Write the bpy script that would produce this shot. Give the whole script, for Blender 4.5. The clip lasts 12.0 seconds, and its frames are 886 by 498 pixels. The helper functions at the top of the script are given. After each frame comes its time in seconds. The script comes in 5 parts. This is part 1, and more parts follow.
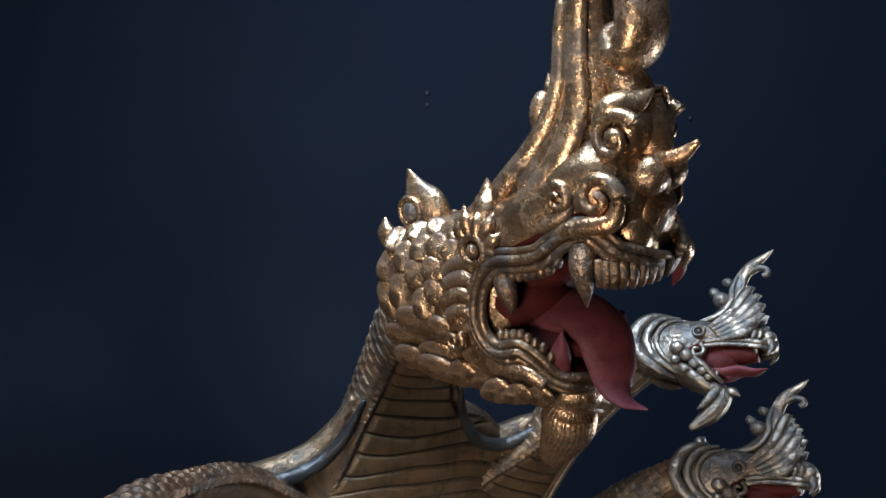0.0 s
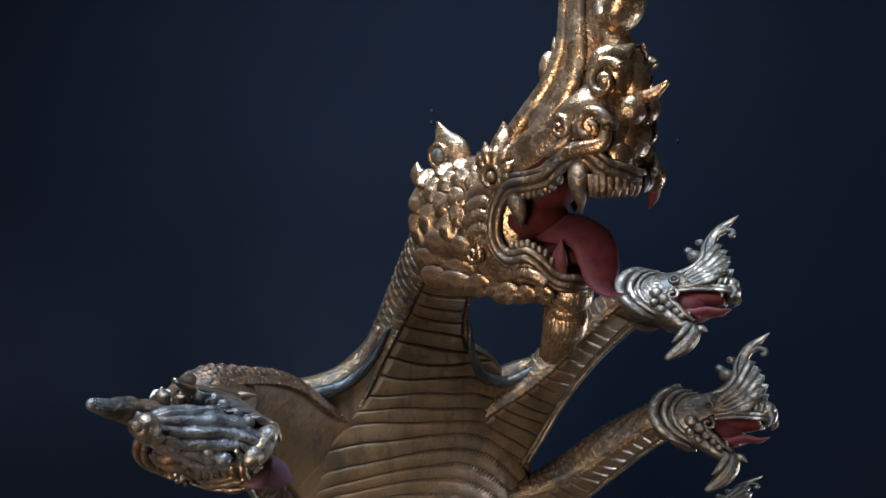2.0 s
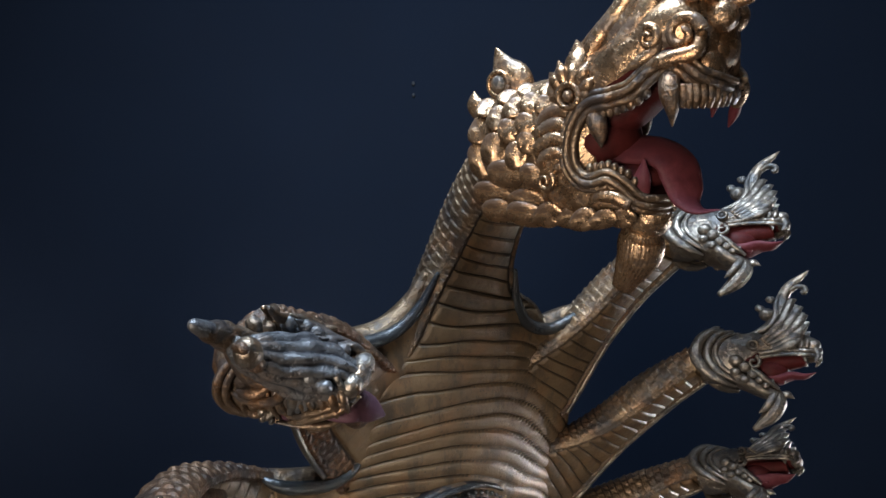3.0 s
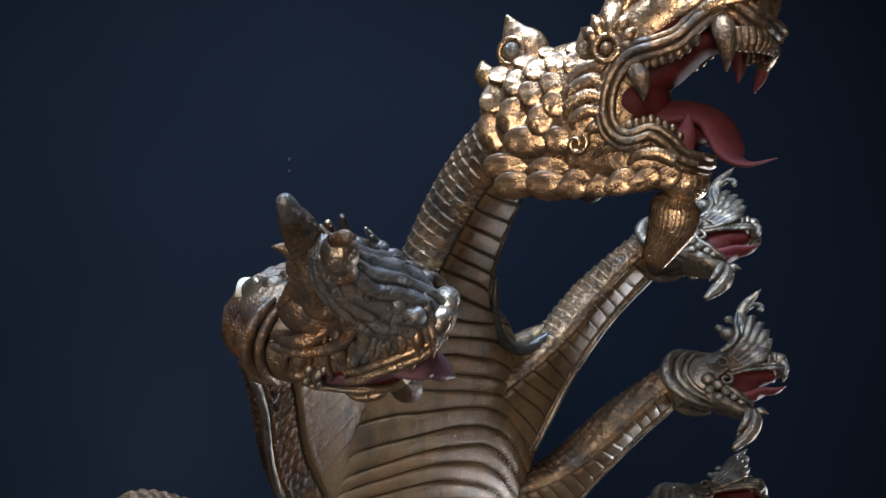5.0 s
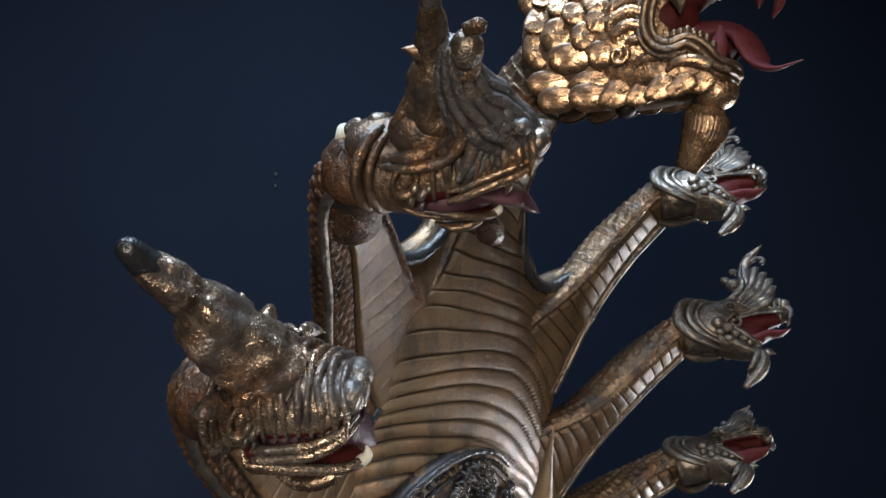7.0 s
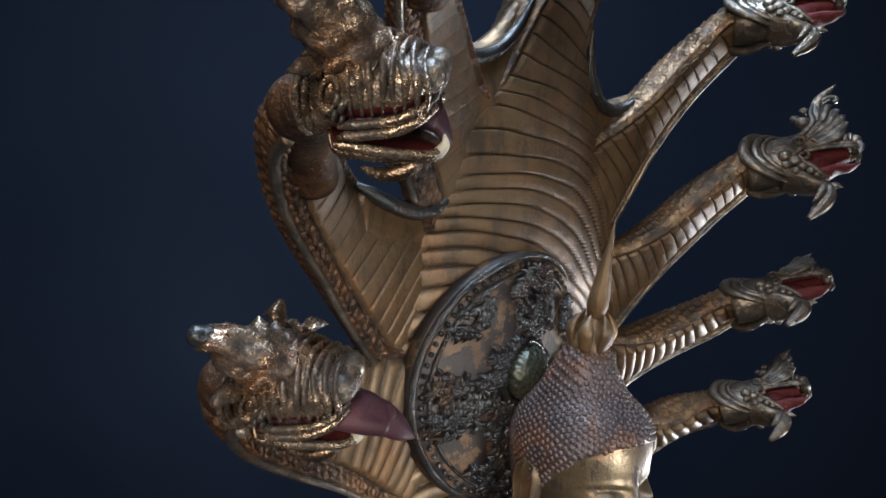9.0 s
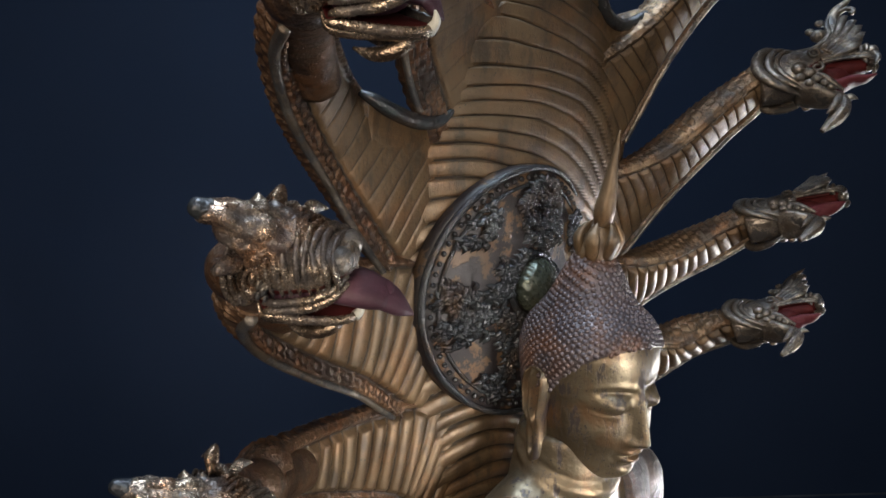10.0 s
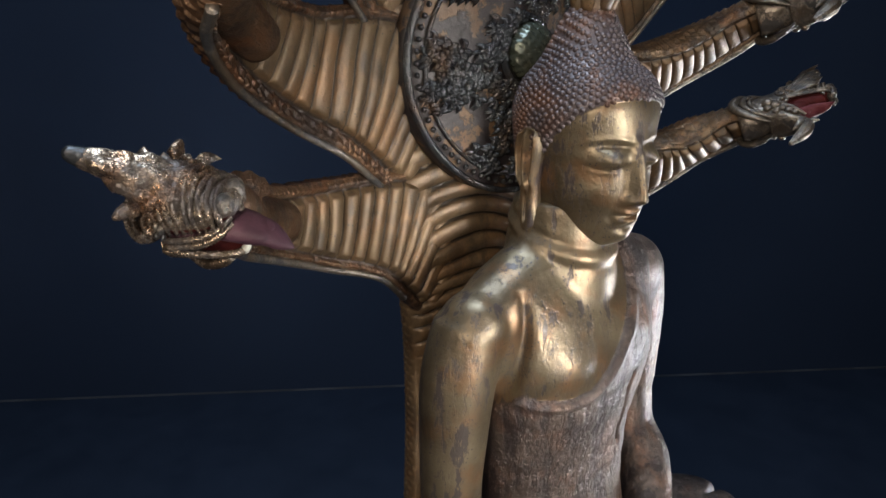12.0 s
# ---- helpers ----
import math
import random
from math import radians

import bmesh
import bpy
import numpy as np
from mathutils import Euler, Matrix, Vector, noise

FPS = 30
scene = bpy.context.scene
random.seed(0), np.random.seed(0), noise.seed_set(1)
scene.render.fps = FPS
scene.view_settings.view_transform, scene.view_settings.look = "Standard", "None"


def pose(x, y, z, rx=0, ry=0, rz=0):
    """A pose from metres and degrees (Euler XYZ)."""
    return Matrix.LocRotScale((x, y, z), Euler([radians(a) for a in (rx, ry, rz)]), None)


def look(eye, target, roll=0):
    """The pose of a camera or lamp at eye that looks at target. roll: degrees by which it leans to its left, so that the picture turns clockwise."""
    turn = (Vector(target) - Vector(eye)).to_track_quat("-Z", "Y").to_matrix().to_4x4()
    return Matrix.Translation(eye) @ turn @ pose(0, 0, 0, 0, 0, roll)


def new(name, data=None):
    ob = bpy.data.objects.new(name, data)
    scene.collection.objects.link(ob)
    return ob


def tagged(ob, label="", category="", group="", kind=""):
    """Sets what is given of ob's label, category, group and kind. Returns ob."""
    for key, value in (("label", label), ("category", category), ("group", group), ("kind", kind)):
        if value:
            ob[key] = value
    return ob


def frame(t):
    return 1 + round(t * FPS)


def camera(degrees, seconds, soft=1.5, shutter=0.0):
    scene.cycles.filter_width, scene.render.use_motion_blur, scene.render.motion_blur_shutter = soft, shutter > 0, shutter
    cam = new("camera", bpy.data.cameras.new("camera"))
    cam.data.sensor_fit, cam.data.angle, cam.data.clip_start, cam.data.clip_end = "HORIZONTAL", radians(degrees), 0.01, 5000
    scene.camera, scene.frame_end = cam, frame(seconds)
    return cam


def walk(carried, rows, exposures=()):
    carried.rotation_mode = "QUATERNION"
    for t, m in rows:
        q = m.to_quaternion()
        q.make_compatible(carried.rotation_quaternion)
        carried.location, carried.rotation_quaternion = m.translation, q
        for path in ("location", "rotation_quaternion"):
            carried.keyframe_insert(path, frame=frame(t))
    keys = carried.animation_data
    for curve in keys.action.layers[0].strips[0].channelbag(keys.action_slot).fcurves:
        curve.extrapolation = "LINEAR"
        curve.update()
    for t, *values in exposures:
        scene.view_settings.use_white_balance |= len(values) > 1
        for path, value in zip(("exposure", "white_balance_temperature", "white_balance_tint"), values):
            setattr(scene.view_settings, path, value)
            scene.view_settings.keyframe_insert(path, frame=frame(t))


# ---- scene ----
cam = camera(61.7, 12.0, soft=1.5)
METRES, EYE, TILT, LEAN, TURN = 1.0, 1.9, -18.1, 1.32, -31.35
ROWS = [
    (0.0, 0.0, 0.0, 0.0, -0.0, 0.0, 0.0),
    (0.5, -0.0125, -0.0278, -0.0298, -0.64, 1.03, -0.25),
    (1.0, -0.0227, -0.0657, -0.0584, -1.35, 1.97, -0.48),
    (1.5, -0.0252, -0.0974, -0.0812, -1.59, 2.72, -0.45),
    (2.0, -0.0261, -0.1254, -0.0947, -0.7, 2.87, -1.53),
    (2.5, -0.0508, -0.1096, -0.1214, 0.11, 2.67, -0.6),
    (3.0, -0.1226, -0.0908, -0.1465, -3.89, 2.12, 0.4),
    (5.0, -0.2608, 0.0297, -0.2538, -16.67, 10.84, 2.18),
    (5.5, -0.2825, 0.0484, -0.2844, -17.96, 13.83, 1.7),
    (6.0, -0.309, 0.0592, -0.3224, -19.31, 16.34, 1.91),
    (6.5, -0.3307, 0.0549, -0.3581, -19.52, 15.68, 2.29),
    (7.0, -0.3423, 0.0487, -0.3852, -19.73, 14.94, 2.64),
    (9.0, -0.3548, 0.0596, -0.5119, -15.97, 9.41, 0.34),
    (9.5, -0.346, 0.0539, -0.5332, -14.45, 7.87, 0.92),
    (10.0, -0.3393, 0.0529, -0.5606, -13.92, 6.35, 1.1),
    (10.5, -0.3273, 0.0558, -0.5943, -14.35, 4.8, 1.41),
    (11.0, -0.3123, 0.0701, -0.6367, -14.52, 3.17, 1.69),
    (11.5, -0.3129, 0.085, -0.6753, -13.67, 1.42, 1.66),
    (12.0, -0.312, 0.0897, -0.7113, -12.96, 0.23, 2.13),
]
START = pose(-0.262, -0.567, EYE, TILT, LEAN, TURN)
walk(cam, [(t, START @ pose(METRES * x, METRES * y, METRES * z, 90 + pitch, roll, yaw)) for t, x, y, z, yaw, pitch, roll in ROWS])

FLOOR = -0.16                       # studio floor
WALL_N = Vector((0.622, 0.783, 0))  # the backdrop faces the camera
WALL_D = 1.76

# ---- light ----
world = bpy.data.worlds.new("studio_world")
scene.world = world
world.use_nodes = True
world.node_tree.nodes["Background"].inputs[0].default_value = (0.5, 0.6, 0.8, 1)
world.node_tree.nodes["Background"].inputs[1].default_value = 0.02


def softbox(name, eye, target, width, height, watts, colour, spread):
    lamp = bpy.data.lights.new(name, "AREA")
    lamp.shape, lamp.size, lamp.size_y = "RECTANGLE", width, height
    lamp.energy, lamp.color, lamp.spread = watts, colour, radians(spread)
    ob = new(name, lamp)
    ob.matrix_world = look(eye, target)
    return ob


softbox("key_softbox", (-0.15, -1.75, 0.92), (-0.12, 0.0, 0.80), 0.7, 0.7, 3.3, (1.0, 0.94, 0.87), 32)
softbox("warm_softbox", (-1.65, -1.05, 1.72), (0, 0, 1.40), 0.5, 0.9, 14.0, (1.0, 0.83, 0.66), 120)
softbox("top_softbox", (-0.25, 0.05, 3.05), (0.0, 0.1, 1.2), 0.9, 0.9, 58, (0.68, 0.83, 1.0), 150)
softbox("side_softbox", (1.7, -0.50, 0.50), (0.34, -0.06, 1.20), 0.4, 1.0, 2.1, (0.94, 0.96, 1.0), 28)


# ---- materials ----
class Nodes:
    def __init__(self, name):
        self.mat = bpy.data.materials.new(name)
        self.mat.use_nodes = True
        self.tree = self.mat.node_tree
        self.tree.nodes.clear()
        self.out = self.add("ShaderNodeOutputMaterial")
        self.bsdf = self.add("ShaderNodeBsdfPrincipled")
        self.link(self.bsdf.outputs[0], self.out.inputs[0])
        self.place = self.add("ShaderNodeTexCoord").outputs["Object"]

    def add(self, kind):
        return self.tree.nodes.new(kind)

    def link(self, a, b):
        self.tree.links.new(a, b)

    def noise(self, scale, detail=4, rough=0.6, where=None, stretch=None):
        n = self.add("ShaderNodeTexNoise")
        n.inputs["Scale"].default_value, n.inputs["Detail"].default_value, n.inputs["Roughness"].default_value = scale, detail, rough
        source = where or self.place
        if stretch:
            m = self.add("ShaderNodeMapping")
            m.inputs["Scale"].default_value = stretch
            self.link(source, m.inputs[0])
            source = m.outputs[0]
        self.link(source, n.inputs["Vector"])
        return n.outputs["Fac"]

    def voronoi(self, scale, feature="F1", randomness=1.0, out="Distance"):
        n = self.add("ShaderNodeTexVoronoi")
        n.feature = feature
        n.inputs["Scale"].default_value, n.inputs["Randomness"].default_value = scale, randomness
        self.link(self.place, n.inputs["Vector"])
        return n.outputs[out]

    def ramp(self, fac, *stops):
        n = self.add("ShaderNodeValToRGB")
        e = n.color_ramp.elements
        while len(e) < len(stops):
            e.new(0.5)
        for el, (at, col) in zip(e, stops):
            el.position = at
            el.color = (*col, 1) if isinstance(col, tuple) else (col, col, col, 1)
        self.link(fac, n.inputs[0])
        return n.outputs[0]

    def mix(self, fac, a, b, blend="MIX"):
        n = self.add("ShaderNodeMix")
        n.data_type, n.blend_type = "RGBA", blend
        for value, socket in ((fac, n.inputs[0]), (a, n.inputs[6]), (b, n.inputs[7])):
            if isinstance(value, tuple):
                socket.default_value = (*value, 1)
            elif isinstance(value, (int, float)):
                socket.default_value = value
            else:
                self.link(value, socket)
        return n.outputs[2]

    def math(self, op, a, b=0.0):
        n = self.add("ShaderNodeMath")
        n.operation = op
        for value, socket in ((a, n.inputs[0]), (b, n.inputs[1])):
            if isinstance(value, (int, float)):
                socket.default_value = value
            else:
                self.link(value, socket)
        return n.outputs[0]

    def pointy(self):
        return self.add("ShaderNodeNewGeometry").outputs["Pointiness"]

    def bump(self, height, strength, distance):
        n = self.add("ShaderNodeBump")
        n.inputs["Strength"].default_value, n.inputs["Distance"].default_value = strength, distance
        self.link(height, n.inputs["Height"])
        self.link(n.outputs[0], self.bsdf.inputs["Normal"])

    def set(self, **values):
        for key, value in values.items():
            socket = self.bsdf.inputs[{"colour": "Base Color", "metal": "Metallic", "rough": "Roughness", "ior": "IOR"}[key]]
            if isinstance(value, tuple):
                socket.default_value = (*value, 1)
            elif isinstance(value, (int, float)):
                socket.default_value = value
            else:
                self.link(value, socket)
        return self.mat


def aged_metal(name, light, mid, dark, metal, rough, lacquer=0.5, grain=120.0, crease=(0.46, 0.499), bump=0.5, patch=(0.50, 0.60), dirt_shade_amount=0.9, rust=(0.30, 0.13, 0.05), streak=None, veins=0.8, hammer=0.9, specks=0.50):
    """Worn gilding over dark lacquer: colour drifts at two scales, grime and painted-in shade darken the creases,
    flakes and cracks lay the ground bare.
    """
    n = Nodes(name)
    drift = n.noise(16, 4, 0.6)
    fine = n.noise(grain, 5, 0.7)
    crust = n.noise(grain * 3.2, 3, 0.7)
    colour = n.ramp(drift, (0.36, mid), (0.62, light))
    warm = n.ramp(n.noise(23, 4, 0.6), (0.50, 0.0), (0.66, 0.75))
    colour = n.mix(warm, colour, rust, "MIX")
    flake = n.ramp(n.noise(34, 6, 0.68, None, streak), (patch[0], 0.0), (patch[1], 1.0))
    vein = n.math("ABSOLUTE", n.math("SUBTRACT", n.noise(30, 6, 0.66, None, streak), 0.5))
    vein = n.ramp(vein, (0.004, 1.0), (0.022, 0.0))
    vein = n.math("MULTIPLY", vein, n.ramp(n.noise(13, 3), (0.42, 0.0), (0.58, veins)))
    flake = n.math("MAXIMUM", n.math("MULTIPLY", flake, lacquer), vein)
    # Concave creases darken: grime plus the shade of the grooves put into colour.
    dirt_shade = n.ramp(n.pointy(), (crease[0], 1.0), (crease[1], 0.0))
    dirt_shade = n.math("MULTIPLY", dirt_shade, dirt_shade_amount)
    cover = n.math("MAXIMUM", flake, dirt_shade)
    speck = n.ramp(n.voronoi(190), (0.14, 1.0), (0.22, 0.0))
    speck = n.math("MULTIPLY", speck, n.ramp(n.noise(24, 3), (specks, 0.0), (specks + 0.10, 0.9)))
    cover = n.math("MAXIMUM", cover, speck)
    colour = n.mix(n.math("MULTIPLY", fine, 0.5), colour, mid)
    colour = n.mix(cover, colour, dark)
    relief = n.math("ADD", n.math("MULTIPLY", fine, 0.8), n.math("MULTIPLY", n.noise(58, 4, 0.65), hammer))
    relief = n.math("SUBTRACT", relief, n.math("MULTIPLY", flake, 0.3))
    n.bump(relief, bump, 0.003)
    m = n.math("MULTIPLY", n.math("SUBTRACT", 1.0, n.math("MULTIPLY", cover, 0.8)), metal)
    r = n.math("ADD", n.math("MULTIPLY", crust, 0.22), rough - 0.11)
    return n.set(colour=colour, metal=m, rough=r)


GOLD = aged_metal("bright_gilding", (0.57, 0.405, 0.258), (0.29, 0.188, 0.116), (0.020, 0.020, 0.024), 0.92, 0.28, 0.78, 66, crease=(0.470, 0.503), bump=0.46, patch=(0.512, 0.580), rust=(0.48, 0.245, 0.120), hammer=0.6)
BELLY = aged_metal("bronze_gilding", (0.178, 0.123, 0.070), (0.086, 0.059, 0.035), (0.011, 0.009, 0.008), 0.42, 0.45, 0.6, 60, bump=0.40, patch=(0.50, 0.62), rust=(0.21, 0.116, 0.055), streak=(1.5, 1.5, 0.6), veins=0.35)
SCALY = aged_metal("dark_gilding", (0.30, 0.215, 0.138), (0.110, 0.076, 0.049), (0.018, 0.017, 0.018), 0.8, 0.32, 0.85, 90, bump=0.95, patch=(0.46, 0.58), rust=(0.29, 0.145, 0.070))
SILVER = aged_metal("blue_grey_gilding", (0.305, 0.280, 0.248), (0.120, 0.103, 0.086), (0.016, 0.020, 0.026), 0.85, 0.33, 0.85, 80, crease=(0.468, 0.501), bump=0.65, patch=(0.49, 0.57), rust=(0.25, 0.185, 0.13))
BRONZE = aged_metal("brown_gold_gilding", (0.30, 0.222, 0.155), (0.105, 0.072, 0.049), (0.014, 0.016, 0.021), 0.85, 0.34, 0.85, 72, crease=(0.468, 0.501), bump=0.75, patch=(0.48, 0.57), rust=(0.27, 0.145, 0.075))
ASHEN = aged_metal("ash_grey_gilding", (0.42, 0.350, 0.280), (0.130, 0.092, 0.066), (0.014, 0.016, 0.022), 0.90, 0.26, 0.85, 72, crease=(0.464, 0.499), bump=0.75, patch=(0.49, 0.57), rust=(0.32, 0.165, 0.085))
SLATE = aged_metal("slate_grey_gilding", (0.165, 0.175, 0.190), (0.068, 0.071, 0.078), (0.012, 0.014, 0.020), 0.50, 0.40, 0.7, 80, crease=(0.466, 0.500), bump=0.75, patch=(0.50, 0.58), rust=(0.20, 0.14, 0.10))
# Red-brown twin of SCALY, darkened to put the left necks' shade into colour.
UMBER = aged_metal("shaded_red_brown_lacquer", (0.20, 0.120, 0.070), (0.070, 0.040, 0.025), (0.012, 0.010, 0.010), 0.60, 0.36, 0.85, 90, bump=0.95, patch=(0.47, 0.58), rust=(0.15, 0.065, 0.030))
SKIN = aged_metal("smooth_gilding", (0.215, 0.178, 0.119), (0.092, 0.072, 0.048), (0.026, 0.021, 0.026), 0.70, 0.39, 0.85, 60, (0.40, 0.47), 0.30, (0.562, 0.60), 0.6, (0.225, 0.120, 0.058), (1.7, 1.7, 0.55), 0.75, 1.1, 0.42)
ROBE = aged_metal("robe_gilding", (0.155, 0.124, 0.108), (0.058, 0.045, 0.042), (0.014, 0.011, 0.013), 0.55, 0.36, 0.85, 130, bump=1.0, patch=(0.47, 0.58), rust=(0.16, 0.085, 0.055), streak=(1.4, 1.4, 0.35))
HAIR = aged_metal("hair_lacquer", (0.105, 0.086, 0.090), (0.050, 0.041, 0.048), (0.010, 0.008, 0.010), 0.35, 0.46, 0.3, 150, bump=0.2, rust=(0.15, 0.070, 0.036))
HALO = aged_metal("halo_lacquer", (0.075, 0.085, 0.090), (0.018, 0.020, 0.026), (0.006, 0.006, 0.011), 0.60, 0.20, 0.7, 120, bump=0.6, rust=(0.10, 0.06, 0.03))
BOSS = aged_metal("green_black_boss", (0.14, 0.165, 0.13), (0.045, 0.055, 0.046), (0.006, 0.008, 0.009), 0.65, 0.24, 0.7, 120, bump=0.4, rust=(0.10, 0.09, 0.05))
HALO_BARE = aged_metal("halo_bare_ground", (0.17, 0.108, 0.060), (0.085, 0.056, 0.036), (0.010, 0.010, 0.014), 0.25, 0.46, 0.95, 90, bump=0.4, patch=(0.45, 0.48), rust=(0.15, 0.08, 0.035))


def painted(name, light, dark, rough, scale=40.0, bump=0.25, gloss=0.5):
    n = Nodes(name)
    n.bsdf.inputs["Specular IOR Level"].default_value = gloss
    tone = n.noise(scale, 5, 0.65)
    n.bump(n.noise(scale * 4, 4, 0.7), bump, 0.001)
    return n.set(colour=n.ramp(tone, (0.3, dark), (0.7, light)), rough=n.ramp(n.noise(scale * 2), (0.3, rough - 0.1), (0.7, rough + 0.1)))


RED = painted("dull_red_paint", (0.115, 0.030, 0.038), (0.055, 0.013, 0.018), 0.55, 60.0, 0.5, 0.15)
PLUM = painted("plum_tongue_paint", (0.078, 0.038, 0.054), (0.030, 0.014, 0.022), 0.5, 60.0, 0.5, 0.2)
# RED taken darker: the shade inside the mouths is put into the paint.
LINING = painted("shaded_red_mouth_paint", (0.065, 0.0120, 0.0120), (0.028, 0.0060, 0.0064), 0.6, 60.0, 0.5, 0.1)
# For the pale jaw fangs and the painted highlight on one nape.
WHITISH = painted("pale_whitish_paint", (0.66, 0.68, 0.63), (0.26, 0.26, 0.23), 0.45, 60.0, 0.5, 0.4)
LACQUER = painted("black_lacquer_ground", (0.022, 0.018, 0.016), (0.010, 0.009, 0.010), 0.5, 60.0, 0.3, 0.3)
BACKDROP = painted("navy_backdrop_cloth", (0.0146, 0.0228, 0.0425), (0.0126, 0.0197, 0.0368), 0.9, 3.0, 0.1, 0.08)
FLOORING = painted("dark_blue_floor", (0.0105, 0.0165, 0.0305), (0.0080, 0.0128, 0.0238), 0.75, 5.0, 0.15, 0.12)
PALE = painted("pale_lavender_wall_paint", (0.62, 0.63, 0.74), (0.55, 0.56, 0.68), 0.8, 2.0, 0.1)
# Pale edge: the light it catches put into colour; the nails share it.
SEAM = painted("lit_backdrop_edge", (0.050, 0.057, 0.070), (0.010, 0.013, 0.019), 0.6, 4.0, 0.1)
PLASTER = painted("grey_studio_wall", (0.10, 0.10, 0.11), (0.08, 0.08, 0.09), 0.8, 2.0, 0.1)
PLINTH = painted("black_plinth_paint", (0.02, 0.02, 0.024), (0.012, 0.012, 0.015), 0.5, 8.0, 0.1)


# ---- mesh kit ----
def mesh_object(name, verts, faces, materials, parent=None, slots=None, smooth=True, label=""):
    me = bpy.data.meshes.new(name)
    me.from_pydata([tuple(map(float, v)) for v in verts], [], faces)
    for m in materials if isinstance(materials, (list, tuple)) else [materials]:
        me.materials.append(m)
    if slots is not None:
        me.polygons.foreach_set("material_index", np.asarray(slots, dtype=np.int32))
    me.polygons.foreach_set("use_smooth", [smooth] * len(me.polygons))
    bm = bmesh.new()
    bm.from_mesh(me)
    bmesh.ops.recalc_face_normals(bm, faces=bm.faces)
    bm.to_mesh(me)
    bm.free()
    ob = new(name, me)
    if parent is not None:
        ob.parent = parent
    if label:
        ob["label"] = label
    return ob


def loft(rings, cap=True):
    """Verts and faces of a skin over closed rings, an array n x m x 3."""
    rings = np.asarray(rings, dtype=float)
    n, m = rings.shape[:2]
    verts = rings.reshape(-1, 3)
    faces = []
    for i in range(n - 1):
        a, b = i * m, (i + 1) * m
        for j in range(m):
            k = (j + 1) % m
            faces.append((a + j, a + k, b + k, b + j))
    if cap:
        verts = np.vstack([verts, rings[0].mean(0), rings[-1].mean(0)])
        c0, c1 = n * m, n * m + 1
        faces += [(c0, (j + 1) % m, j) for j in range(m)]
        faces += [(c1, (n - 1) * m + j, (n - 1) * m + (j + 1) % m) for j in range(m)]
    return verts, faces


def joined(*pieces):
    verts, faces, base = [], [], 0
    for v, f in pieces:
        v = np.asarray(v, dtype=float)
        verts.append(v)
        faces += [tuple(i + base for i in face) for face in f]
        base += len(v)
    return np.vstack(verts), faces


def spline(points, n):
    """Catmull-Rom through points (any width), n samples evenly in the parameter."""
    p = np.asarray(points, dtype=float)
    p = np.vstack([2 * p[0] - p[1], p, 2 * p[-1] - p[-2]])
    out = []
    for u in np.linspace(0, len(p) - 3 - 1e-9, n):
        i = int(u)
        t = u - i
        a, b, c, d = p[i:i + 4]
        out.append(0.5 * (2 * b + (c - a) * t + (2 * a - 5 * b + 4 * c - d) * t * t + (3 * b - a - 3 * c + d) * t ** 3))
    return np.array(out)


def unit(v):
    v = np.asarray(v, dtype=float)
    return v / np.maximum(np.linalg.norm(v, axis=-1, keepdims=True), 1e-9)


def tube(points, radii, side=(0, 1, 0), flat=1.0, n=24, m=14, flutes=0, depth=0.0, twist=0.0):
    """A tapered tube along points; side is the direction across, flat scales the thickness along it."""
    pr = spline(np.column_stack([np.asarray(points, dtype=float), np.asarray(radii, dtype=float)]), n)
    c, r = pr[:, :3], np.maximum(pr[:, 3], 0.0003)
    t = unit(np.gradient(c, axis=0))
    s = np.asarray(side, dtype=float)
    s = unit(s - t * (t @ s)[:, None])
    u = np.cross(t, s)
    a = np.linspace(0, 2 * np.pi, m, endpoint=False)
    wave = np.abs(np.cos(a[None] * flutes / 2 + twist * np.linspace(0, 1, n)[:, None])) if flutes else np.zeros((1, m))
    r = r[:, None] * (1 + depth * (wave - 0.6))
    rings = c[:, None] + r[:, :, None] * (flat * np.cos(a)[None, :, None] * s[:, None] + np.sin(a)[None, :, None] * u[:, None])
    return loft(rings)


def ball(centre, radii, n=14, m=20):
    th = np.linspace(0.02, np.pi - 0.02, n)
    a = np.linspace(0, 2 * np.pi, m, endpoint=False)
    rings = np.stack([np.outer(np.sin(th), np.cos(a)), np.outer(np.sin(th), np.sin(a)), np.repeat(np.cos(th)[:, None], m, 1)], -1)
    return loft(rings * np.broadcast_to(np.asarray(radii, dtype=float), (3,)) + np.asarray(centre, dtype=float))


def spiral(centre, radius, turns, thick, side=(0, 1, 0), start=0.0, flip=1, up=(0, 0, 1), n=40):
    """A scroll: a tapering tube coiled in the plane across side."""
    s = unit(side)
    w = unit(np.asarray(up, dtype=float) - s * (s @ np.asarray(up, dtype=float)))
    v = np.cross(w, s)
    k = np.linspace(0, 1, n)
    a = start + flip * k * turns * 2 * np.pi
    r = radius * (1 - 0.8 * k)
    pts = np.asarray(centre, dtype=float) + r[:, None] * (np.cos(a)[:, None] * v + np.sin(a)[:, None] * w) + (k * thick * 0.8)[:, None] * s
    return tube(pts, thick * (1 - 0.45 * k), side, 1.0, n * 2, 10)


def moved(piece, m):
    v, f = piece
    v = np.asarray(v, dtype=float)
    m = np.array(m)
    return v @ m[:3, :3].T + m[:3, 3], f


